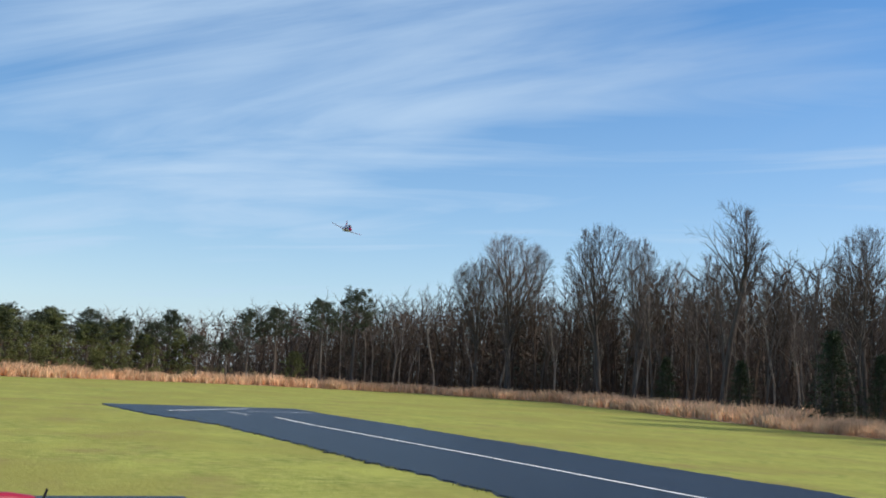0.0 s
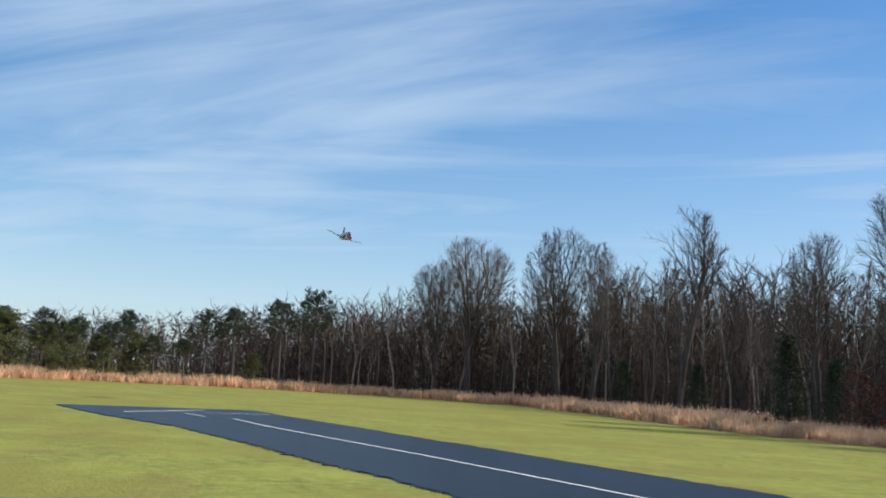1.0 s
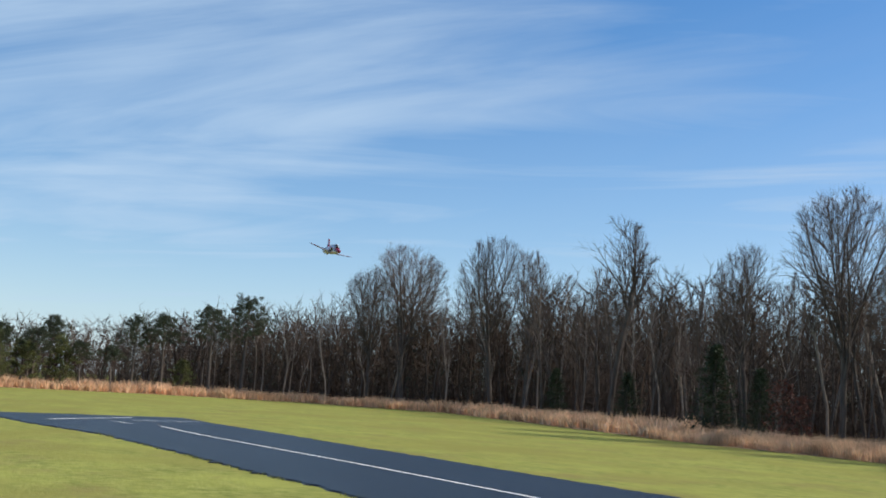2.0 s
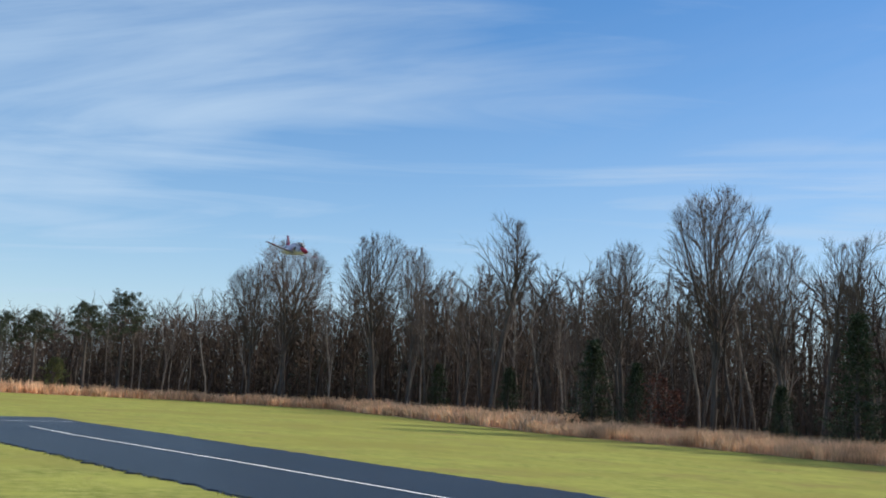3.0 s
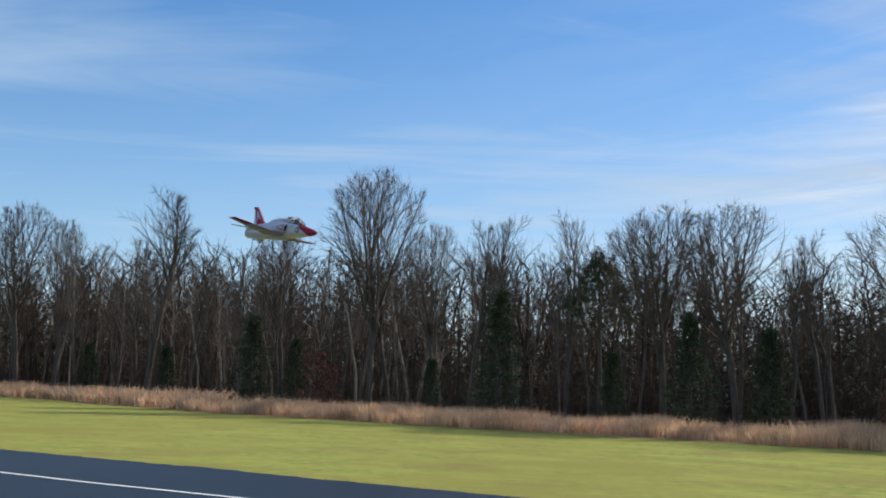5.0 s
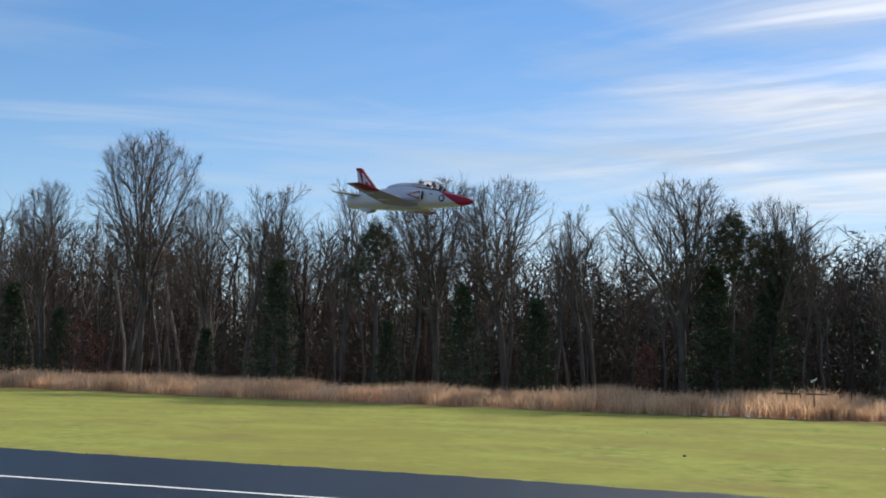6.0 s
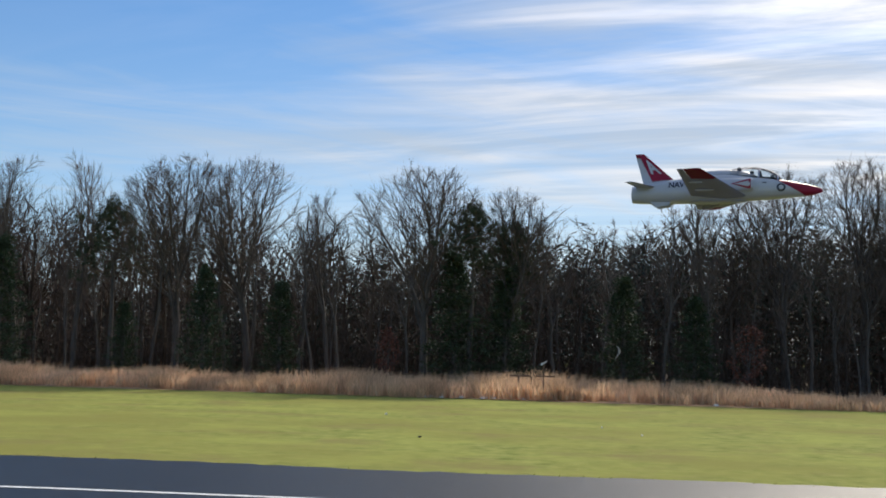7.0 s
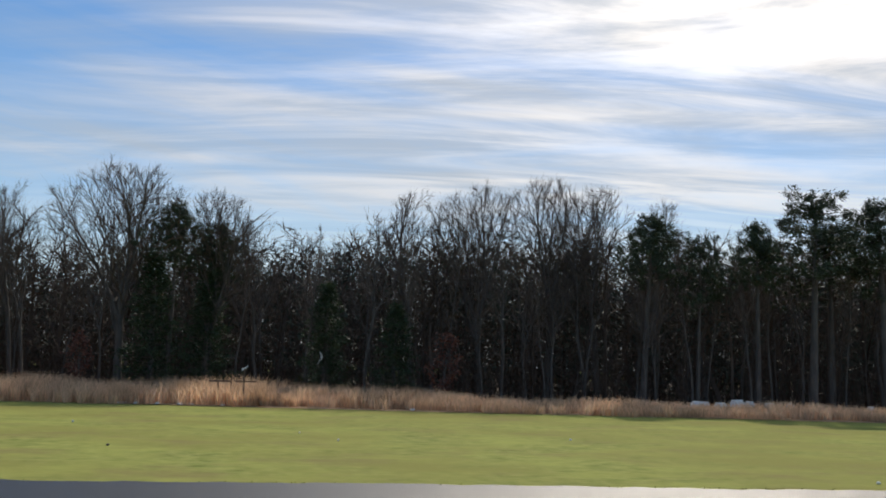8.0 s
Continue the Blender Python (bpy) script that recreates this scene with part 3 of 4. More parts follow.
# the trees that stand out of the canopy: shape, x, y, height, width
STANDOUT = [
    (0, -100.6, 57.9, 17.8, 1.0), (1, -91.4, 63.7, 18.7, 0.9), (2, -65.9, 57.5, 17.2, 0.95), (0, -37.2, 49.0, 14.5, 0.78),
    (1, -45.0, 50.2, 12.1, 0.8), (2, -23.7, 47.0, 10.6, 0.85), (2, -26.5, 47.1, 10.5, 0.85), (0, -18.4, 46.3, 10.4, 1.0),
    (1, -15.0, 46.6, 10.3, 1.05), (0, -7.0, 46.3, 9.8, 1.2), (1, -3.4, 46.4, 8.9, 0.9), (2, -11.3, 46.5, 8.8, 0.8),
    (2, -29.4, 47.3, 10.6, 0.8), (1, -32.2, 48.2, 10.7, 0.75), (0, 8.9, 49.5, 10.2, 1.0), (1, 12.1, 49.0, 10.7, 1.0), (2, 5.9, 49.5, 9.8, 0.9),
    (1, 14.6, 49.0, 10.4, 0.9), (2, 17.5, 49.0, 9.9, 0.8), (1, -84.8, 63.1, 16.6, 0.8), (0, -104.5, 56.0, 15.5, 0.8),
]
for k, x, y, h, w in STANDOUT:
    plant(BROADS[k], x, y, h, 10.0, wide=w)

# the canopy's height along the wood (x of the edge, height)
CANOPY = [(-110, 10.5), (-104, 12.5), (-95, 14.5), (-85, 14.0), (-75, 13.4), (-60, 12.4), (-50, 11.0), (-40, 10.2), (-30, 9.4), (-20, 8.9), (-10, 8.3), (0, 8.1), (10, 8.4), (20, 8.4), (60, 8.5)]


def canopy(x):
    return float(np.interp(x, [c[0] for c in CANOPY], [c[1] for c in CANOPY]))


def wood_height(c, s, off):
    h = canopy(c.x if s < 172 else -110) * (1 + 0.007 * (off - 6))
    return h * float(np.interp(s, [150, 168, 185, 212], [1.0, 1.08, 0.70, 0.47])) * (0.95 if s > 160 and off > 11 else 1.0)


def plant_wood():
    """The trees of the wood's front, each a thing of its own."""
    s = 26.0
    while s < EDGE_LEN - 40:
        base, d = along_edge(s, 0)
        step = 1.45 if base.length < 62 else 2.3
        for off in (7.2, 9.8):
            c, _ = along_edge(s + rng.uniform(-0.9, 0.9), off + rng.uniform(-1.3, 1.6))
            kind = int(rng.uniform(0, 8))
            if s < 88:  # dark bark only towards the sun, standing for trunks seen against the light
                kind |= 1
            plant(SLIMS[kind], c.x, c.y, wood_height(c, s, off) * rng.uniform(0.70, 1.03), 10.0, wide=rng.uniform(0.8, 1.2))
        s += step * rng.uniform(0.7, 1.3)


plant_wood()


def scatter(name, kinds, spots, mat):
    """Many turned and scaled repeats of a few small shapes, joined into one mesh."""
    arrs = [(np.array(b.v), b.f) for b in kinds]
    V, F, n = [], [], 0
    for k, x, y, sx, sz, a in spots:
        v, f = arrs[k]
        ca, sa = math.cos(a) * sx, math.sin(a) * sx
        V.append(np.stack([x + v[:, 0] * ca - v[:, 1] * sa, y + v[:, 0] * sa + v[:, 1] * ca, v[:, 2] * sz], 1))
        F += [tuple(i + n for i in q) for q in f]
        n += len(v)
    return new(name, mesh_of(name, np.concatenate(V).tolist(), F, mat))


def far_tree(seed):
    r = np.random.default_rng(seed)
    B = Build()
    up = np.array([0, 0, 1.0])
    turn = r.normal(0, 0.32, (4, 3)) * np.array([1, 1, 0])
    pts = [np.array([0, 0, z]) + b * (z > 0) for z, b in zip((0, 3.2, 6.3, 9.3), turn)]
    B.tube(pts, [0.115, 0.085, 0.05, 0.012], 3)
    for i in range(11):
        q = 1.0 + 1.98 * (i + r.uniform()) / 11
        j = int(q)
        p = pts[j] + (pts[j + 1] - pts[j]) * (q - j)
        a = i * 2.4 + r.uniform(-0.4, 0.4)
        d = unit(np.array([math.cos(a), math.sin(a), r.uniform(0.6, 1.4)]))
        L = r.uniform(1.5, 2.6) * (1.25 - 0.22 * q)
        m = p + d * L * 0.5
        e = m + unit(d + r.normal(0, 0.2, 3) + up * 0.25) * L * 0.5
        B.tube([p, m, e], [0.034, 0.022, 0.006], 3)
        for _ in range(7):
            f = r.uniform(0.3, 2)
            o = p + (m - p) * f if f < 1 else m + (e - m) * (f - 1)
            B.spike(o, o + unit(d + r.normal(0, 0.5, 3) + up * 0.2) * r.uniform(0.4, 1.0), 0.014)
    return B


def corner_spots(n, r):
    """Places in the wood behind the field's far corner."""
    pts = [Vector(p) for p in EDGE]
    out = []
    while len(out) < n:
        p = Vector((r.uniform(-175, -84), r.uniform(42, 120)))
        gap = min((p - a.lerp(b, min(1, max(0, (p - a).dot(b - a) / (b - a).length_squared)))).length for a, b in zip(pts, pts[1:]))
        inside = p.x > -103 and p.y < 57 + (-89 - p.x) * -0.64
        if 9 < gap < 62 and not inside:
            out.append((p.x, p.y))
    return out


def make_deep_wood():
    r = np.random.default_rng(31)
    spots = []
    s = 12.0
    while s < EDGE_LEN - 35:
        base, _ = along_edge(s, 0)
        near = base.length < 62
        for _ in range(5):
            off = 9.5 + 42 * r.uniform() ** 1.6
            ss = min(max(s + r.uniform(-1, 1), 0), EDGE_LEN - 1)
            c, _d = along_edge(ss, off)
            k = wood_height(c, ss, off) * r.uniform(0.74, 1.04) / 10
            spots.append((int(r.uniform(0, 8)), c.x, c.y, k * r.uniform(0.9, 1.4), k, r.uniform(0, 6.28)))
        s += 0.8 if near else 1.05
    for x, y in corner_spots(560, r):
        k = r.uniform(1.0, 1.42) * (1.05 if y > 58 else 0.8)
        spots.append((int(r.uniform(0, 8)), x, y, k, k, r.uniform(0, 6.28)))
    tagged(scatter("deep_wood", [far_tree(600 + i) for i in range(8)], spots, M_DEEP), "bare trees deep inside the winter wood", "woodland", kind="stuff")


make_deep_wood()

for x, y, h, w in [(-25.7, 44.1, 6.5, 1.0), (-16.2, 43.9, 5.2, 1.0), (-13.0, 44.5, 4.6, 1.1), (-45.5, 48.0, 5.8, 1.2), (-42.0, 48.0, 4.4, 1.1), (-5.6, 46.0, 6.0, 1.2), (-3.4, 46.2, 5.4, 1.2),
                   (-20.2, 44.8, 3.6, 1.2), (-30.6, 45.6, 3.2, 1.3), (1.6, 45.0, 5.0, 1.2), (-62.0, 56.0, 4.4, 1.3), (-76.0, 60.0, 4.8, 1.3), (4.5, 44.5, 4.2, 1.3)]:
    plant(CEDARS[int(rng.uniform(0, 2))], x, y, h, 6.0, wide=w)
for x, y, h, w in [(22.9, 44.0, 9.8, 1.25), (26.3, 43.7, 9.5, 1.3), (20.6, 44.5, 8.2, 1.0), (15.6, 45.4, 8.5, 1.1), (18.3, 45.8, 7.8, 0.9), (29.5, 44.5, 10, 1.3), (24.6, 45.5, 8.6, 1.2), (-21.6, 46.5, 8.4, 0.9), (-5.0, 46.2, 8.1, 0.95), (-3.3, 46.6, 7.4, 0.95), 
                   (-107, 30.5, 7.7, 1.2), (-107, 33.6, 8.1, 1.3), (-105, 22.0, 6.8, 1.2), (-101, 14.0, 6.2, 1.5), (-98, 10.5, 5.9, 1.6), (-94, 6.5, 5.8, 1.6), (-100, 17, 5.6, 1.5), (-96, 9.5, 5.4, 1.8), (-109, 43.0, 11.0, 1.2), (-91, 5.5, 5.4, 1.8), (-98, 14.0, 5.0, 1.9), (-102, 20.0, 5.5, 1.7), (-107, 38.6, 9.4, 1.2), (-88, 2.5, 6.0, 1.6), (-103, 24.5, 4.6, 1.7), (-105, 28, 4.4, 1.7)]:
    plant(PINES[int(rng.uniform(0, 3))], x, y, h, 10.0, wide=w)


YOUNG = [tree_thing("pine_tree", *pine_tree(450 + i, 6.0, 1.5 + 0.3 * i, 0.10), M_BARK_DARK, M_YOUNG, "bushy young yellow-green pine at the field's far edge", "evergreen", "young pines") for i in range(2)]
for x, y, h, w in [(-88.5, 4.0, 4.6, 1.5), (-91, 6.0, 5.2, 1.4), (-93.5, 8.5, 4.4, 1.6), (-96, 10.5, 5.4, 1.4), (-97.5, 13.5, 4.6, 1.6), (-99.5, 16.0, 5.0, 1.5), (-101.5, 19.0, 4.2, 1.6), (-103.5, 23.0, 4.8, 1.4), (-108, 36.0, 3.6, 1.4)]:
    plant(YOUNG[int(rng.uniform(0, 2))], x, y, h, 6.0, wide=w)


def brush(seed):
    """A handful of bare saplings and briars, about four metres high."""
    r = np.random.default_rng(seed)
    B = Build()
    up = np.array([0, 0, 1.0])
    for _ in range(3):
        h = r.uniform(2.0, 4.4)
        p = np.array([r.normal(0, 0.4), r.normal(0, 0.4), 0.0])
        d = unit(up + r.normal(0, 0.18, 3))
        m = p + d * h * 0.5
        t = m + unit(d + r.normal(0, 0.25, 3)) * h * 0.5
        w = r.uniform(0.010, 0.028)
        B.tube([p, m, t], [w, w * 0.7, w * 0.2], 3)
        for _ in range(13):
            f = r.uniform(0.1, 1)
            q = p + (m - p) * f * 2 if f < 0.5 else m + (t - m) * (f * 2 - 1)
            e = q + unit(d * 0.6 + r.normal(0, 0.7, 3)) * r.uniform(0.4, 1.4)
            B.spike(q, e, w * 0.7)
    return B


def make_thicket():
    r = np.random.default_rng(5)
    spots = []
    s = 6.0
    while s < EDGE_LEN - 35:
        base, _ = along_edge(s, 0)
        near = base.length < 62
        for _ in range(4):
            c, _d = along_edge(min(s + r.uniform(-0.5, 0.5), EDGE_LEN - 1), 8.3 + 16 * r.uniform() ** 1.4)
            k = r.uniform(0.6, 1.25) * (1.0 if near else 1.35)
            spots.append((int(r.uniform(0, 10)), c.x, c.y, k, k, r.uniform(0, 6.28)))
        s += 0.5 if near else 0.9
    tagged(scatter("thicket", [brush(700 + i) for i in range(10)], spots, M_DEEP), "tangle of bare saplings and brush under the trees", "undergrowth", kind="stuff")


make_thicket()


def make_understory():
    """Shrubs, saplings and held leaves that close the wood behind its first trees, in clumps of small leaves."""
    r = np.random.default_rng(17)
    for name, mat, label, share in (("withered_undergrowth", M_WITHERED, "dull brown withered leaves and brush inside the wood", 0), ("evergreen_undergrowth", M_HOLLY, "dark evergreen shrubs in the shade of the wood", 1)):
        V = []

        def clump(x, y, top, big, power=1.1, k=100):
            q = r.uniform(0, 1, k) ** power
            w = r.uniform(0.7, 1.5) * (1.05 - 0.75 * q ** 2)
            p = np.stack([x + r.normal(0, 0.6, k) * w, y + r.normal(0, 0.6, k) * w, top * q], 1)
            al, sd = r.normal(0, 1, (k, 3)), r.normal(0, 1, (k, 3))
            al *= (big * r.uniform(0.25, 0.65, k) / np.linalg.norm(al, axis=1))[:, None]
            sd *= (big * r.uniform(0.022, 0.060, k) / np.linalg.norm(sd, axis=1))[:, None]
            V.append(np.stack([p - sd, p + sd, p + al], 1).reshape(-1, 3))

        s = 8.0
        while s < EDGE_LEN - 30:
            dense = float(np.interp(s, [40, 75, 95, 150, 175, 200], [4.0, 3.0, 1.9, 1.9, 1.7, 1.6]))
            green = float(np.interp(s, [50, 80, 110, 165, 190, 215], [0.5, 0.4, 0.12, 0.12, 0.3, 0.7]))
            rise = float(np.interp(s, [58, 76, 95, 140, 170, 195], [0.95, 0.74, 0.58, 0.62, 0.86, 0.96]))
            n = (green if share else 1 - green) * dense * 6.0
            for _ in range(int(n + r.uniform())):
                off = 11 + 36 * r.uniform() ** 1.3
                ss = min(max(s + r.uniform(-0.7, 0.7), 0), EDGE_LEN - 1)
                c, _d = along_edge(ss, off)
                clump(c.x, c.y, wood_height(c, ss, off) * rise * r.uniform(0.62 if s < 75 else 0.40, 1.04), 1 + (off - 11) / 40, 0.75 if s < 75 else 1.1)
            s += 1.0
        for x, y in corner_spots((620, 120)[share], r):
            clump(x, y, (11.5 if y > 58 else 8.5) * r.uniform(0.4, 1.0), 1.9)
        V = np.concatenate(V)
        F = np.arange(len(V)).reshape(-1, 3)
        tagged(new(name, mesh_of(name, V.tolist(), F.tolist(), mat)), label, "undergrowth", kind="stuff")


make_understory()


# ================= the jet =================
def box_bm(sx, sy, sz, m, bevel=0.006):
    bm = bmesh.new()
    bmesh.ops.create_cube(bm, size=1, matrix=Matrix.Diagonal((sx, sy, sz, 1)))
    bmesh.ops.bevel(bm, geom=bm.edges[:], offset=min(bevel, sx / 4, sy / 4, sz / 4), segments=2, affect="EDGES")
    bmesh.ops.transform(bm, matrix=m, verts=bm.verts[:])
    return bm


ST = [(1.12, 0.016, 0.012, -0.022), (1.09, 0.032, 0.029, -0.038), (1.03, 0.052, 0.051, -0.054), (0.94, 0.073, 0.075, -0.068), (0.85, 0.090, 0.095, -0.072), (0.74, 0.108, 0.118, -0.082), (0.65, 0.118, 0.132, -0.090),
      (0.52, 0.128, 0.150, -0.098), (0.38, 0.135, 0.170, -0.106), (0.24, 0.142, 0.190, -0.114), (0.11, 0.150, 0.208, -0.120), (0.0, 0.155, 0.212, -0.124), (-0.13, 0.157, 0.208, -0.128), (-0.3, 0.155, 0.195, -0.132), (-0.45, 0.150, 0.182, -0.135),
      (-0.6, 0.142, 0.168, -0.136), (-0.75, 0.132, 0.150, -0.136), (-0.9, 0.120, 0.125, -0.132), (-1.02, 0.108, 0.104, -0.128), (-1.12, 0.094, 0.086, -0.120)]


def station(x):
    xs = [s[0] for s in ST][::-1]
    return [float(np.interp(x, xs, [s[i] for s in ST][::-1])) for i in (1, 2, 3)]


def skin_y(x, z):
    w, zt, zb = station(x)
    c, h = (zt + zb) / 2, (zt - zb) / 2
    return w * max(0.0, 1 - abs((z - c) / h) ** 2.3) ** (1 / 2.3)


def fuselage_bm():
    bm = bmesh.new()
    xs = np.concatenate([np.linspace(1.12, 0.9, 12), np.linspace(0.88, -1.12, 60)])
    rings = []
    for x in xs:
        w, zt, zb = station(x)
        c, h = (zt + zb) / 2, (zt - zb) / 2
        ring = []
        for k in range(36):
            a = 2 * math.pi * k / 36
            cy, cz = math.cos(a), math.sin(a)
            ring.append(bm.verts.new((x, w * math.copysign(abs(cy) ** 0.87, cy), c + h * math.copysign(abs(cz) ** 0.87, cz))))
        rings.append(ring)
    for a, b in zip(rings, rings[1:]):
        for k in range(36):
            bm.faces.new((a[k], a[(k + 1) % 36], b[(k + 1) % 36], b[k]))
    bm.faces.new(rings[0])
    return bm


def cut(bm, co, no, keep_front):
    geo = bm.verts[:] + bm.edges[:] + bm.faces[:]
    bmesh.ops.bisect_plane(bm, geom=geo, plane_co=co, plane_no=no, clear_inner=keep_front, clear_outer=not keep_front)
    return bm


def blade(root, tip, thick_root, thick_tip, axis="y"):
    """A tapered airfoil surface; root and tip: ((x, y, z) of the nose, (x, y, z) of the tail)."""
    bm = bmesh.new()
    prof = [(0, 0), (0.04, 0.5), (0.15, 0.9), (0.35, 1.0), (0.65, 0.65), (1, 0.06)]
    rings = []
    for q in np.linspace(0, 1, 5):
        le = Vector(root[0]).lerp(Vector(tip[0]), q)
        te = Vector(root[1]).lerp(Vector(tip[1]), q)
        th = thick_root + (thick_tip - thick_root) * q
        n = Vector((0, 0, 1)) if axis == "y" else Vector((0, 1, 0))
        up = [bm.verts.new(le.lerp(te, a) + n * th * b / 2) for a, b in prof]
        dn = [bm.verts.new(le.lerp(te, a) - n * th * b / 2) for a, b in prof[:0:-1]]
        rings.append(up + dn)
    for a, b in zip(rings, rings[1:]):
        for k in range(len(a)):
            bm.faces.new((a[k], a[(k + 1) % len(a)], b[(k + 1) % len(a)], b[k]))
    bm.faces.new(rings[0]), bm.faces.new(rings[-1])
    return bm


def polygon_slab(pts, y0, y1):
    bm = bmesh.new()
    a = [bm.verts.new((x, y0, z)) for x, z in pts]
    b = [bm.verts.new((x, y1, z)) for x, z in pts]
    bm.faces.new(a), bm.faces.new(b)
    for i in range(len(pts)):
        j = (i + 1) % len(pts)
        bm.faces.new((a[i], a[j], b[j], b[i]))
    return bm


def decal(rim, side):
    """A shape in (x, z) laid on the fuselage's skin; side: -1 right, 1 left."""
    bm = bmesh.new()
    n = len(rim)
    mx, mz = sum(p[0] for p in rim) / n, sum(p[1] for p in rim) / n
    rows = [[bm.verts.new((mx + (x - mx) * q, side * (skin_y(mx + (x - mx) * q, mz + (z - mz) * q) + 0.004), mz + (z - mz) * q)) for x, z in rim] for q in (1.0, 0.66, 0.33)]
    c = bm.verts.new((mx, side * (skin_y(mx, mz) + 0.004), mz))
    for a, b in zip(rows, rows[1:]):
        for k in range(n):
            bm.faces.new((a[k], a[(k + 1) % n], b[(k + 1) % n], b[k]))
    for k in range(n):
        bm.faces.new((rows[-1][k], rows[-1][(k + 1) % n], c))
    return bm


def disc(cx, cz, r, n=20):
    return [(cx + r * math.cos(2 * math.pi * k / n), cz + r * math.sin(2 * math.pi * k / n)) for k in range(n)]


def letters(text, size, place):
    """A word as a flat mesh; place maps its (a, b) to the thing's space."""
    cu = bpy.data.curves.new("word", "FONT")
    cu.body, cu.size, cu.align_x, cu.resolution_u = text, size, "CENTER", 3
    cu.offset = size * 0.035
    ob = new("word", cu)
    me = bpy.data.meshes.new_from_object(ob.evaluated_get(bpy.context.evaluated_depsgraph_get()))
    bm = bmesh.new()
    bm.from_mesh(me)
    bpy.data.objects.remove(ob), bpy.data.curves.remove(cu), bpy.data.meshes.remove(me)
    bmesh.ops.triangulate(bm, faces=bm.faces[:])
    for v in bm.verts:
        v.co = place(v.co.x, v.co.y)
    return bm


def make_jet():
    jet = tagged(new("model_jet"), "white and red radio-controlled jet trainer in low flight", "model aircraft")
    cone_at, cone_no = Vector((0.80, 0, 0)), Vector((1, 0, 1.8)).normalized()
    body = part("fuselage", cut(fuselage_bm(), cone_at, cone_no, False), M_WHITE, jet)
    part("nose_cone", cut(fuselage_bm(), cone_at, cone_no, True), M_RED, jet, "red nose cone")
    bm = bmesh.new()
    bmesh.ops.create_cone(bm, segments=8, radius1=0.006, radius2=0.003, depth=0.14, cap_ends=True, matrix=pose(1.17, 0, 0.012, 0, 90, 0))
    part("pitot_probe", bm, M_STEEL, jet)
    # canopy: a long blown shell over two seats
    bm = bmesh.new()
    rings = []
    for q in np.linspace(0, 1, 15):
        x = 0.66 - 0.60 * q
        w, zt, zb = station(x)
        rise = 0.130 * math.sin(math.pi * min(1.0, 0.02 + q ** 0.75 * 0.86)) ** 0.75
        ring = []
        for k in range(13):
            a = math.pi * k / 12
            ring.append(bm.verts.new((x, 0.088 * math.cos(a) * (0.55 + 0.45 * min(1, q * 4 + 0.1)), zt - 0.035 + (rise + 0.035) * math.sin(a))))
        rings.append(ring)
    for a, b in zip(rings, rings[1:]):
        for k in range(12):
            bm.faces.new((a[k], a[k + 1], b[k + 1], b[k]))
    canopy_ob = part("canopy", bm, M_GLASS, jet, "clear blown canopy")
    canopy_ob.visible_shadow = False
    for x in (0.40, 0.62):
        bm = bmesh.new()
        w, zt, zb = station(x)
        rise = 0.098 if x < 0.5 else 0.05
        pr = None
        for k in range(13):
            a = math.pi * k / 12
            ring = [bm.verts.new((x + dx, 0.090 * math.cos(a), zt - 0.035 + (rise + 0.042) * math.sin(a) + 0.001)) for dx in (-0.010, 0.010)]
            if pr:
                bm.faces.new((pr[0], pr[1], ring[1], ring[0]))
            pr = ring
        part("canopy_frame", bm, M_GREYW, canopy_ob)
    bm = bmesh.new()
    bmesh.ops.create_cube(bm, size=1, matrix=pose(0.36, 0, 0.166, 0, 5, 0) @ Matrix.Diagonal((0.56, 0.15, 0.012, 1)))
    part("cockpit_floor", bm, M_BLACK, jet, "dark cockpit")
    for x, lift in ((0.46, 0.0), (0.22, 0.022)):
        w, zt, zb = station(x)
        seat = part("seat", box_bm(0.035, 0.07, 0.09, pose(x - 0.04, 0, zt + 0.028 + lift, 0, -12, 0), 0.01), M_BLACK, jet, "black ejection seat")
        part("headrest", box_bm(0.04, 0.06, 0.045, pose(x - 0.055, 0, zt + 0.078 + lift * 0.4, 0, -12, 0), 0.012), M_NAVYB, seat)
        part("instrument_hood", box_bm(0.045, 0.10, 0.035, pose(x + 0.095, 0, zt + 0.014 + lift, 0, 20, 0), 0.012), M_BLACK, jet, "dark instrument hood")
    # spine fairing behind the canopy
    bm = bmesh.new()
    bmesh.ops.create_uvsphere(bm, u_segments=20, v_segments=12, radius=1, matrix=pose(-0.05, 0, 0.185) @ Matrix.Diagonal((0.42, 0.085, 0.092, 1)))
    part("spine_fairing", bm, M_WHITE, jet)
    for s, side in ((-1, "right"), (1, "left")):
        # intake trunk with a dark mouth
        bm = bmesh.new()
        rings = []
        for x, w, h, yc in ((0.34, 0.036, 0.070, 0.158), (0.27, 0.044, 0.078, 0.160), (0.06, 0.050, 0.085, 0.155), (-0.25, 0.045, 0.080, 0.140), (-0.5, 0.020, 0.06, 0.125)):
            rings.append([bm.verts.new((x, s * (yc + w * math.cos(2 * math.pi * k / 16)), 0.045 + h * math.sin(2 * math.pi * k / 16))) for k in range(16)])
        for a, b in zip(rings, rings[1:]):
            for k in range(16):
                bm.faces.new((a[k], a[(k + 1) % 16], b[(k + 1) % 16], b[k]))
        trunk = part("air_intake", bm, M_WHITE, jet)
        # a flat black face stands for the shade inside the duct
        bm = bmesh.new()
        bm.faces.new([bm.verts.new((0.332, s * (0.158 + 0.034 * math.cos(2 * math.pi * k / 16)), 0.045 + 0.067 * math.sin(2 * math.pi * k / 16))) for k in range(16)])
        part("intake_mouth", bm, M_BLACK, trunk, "dark intake mouth")
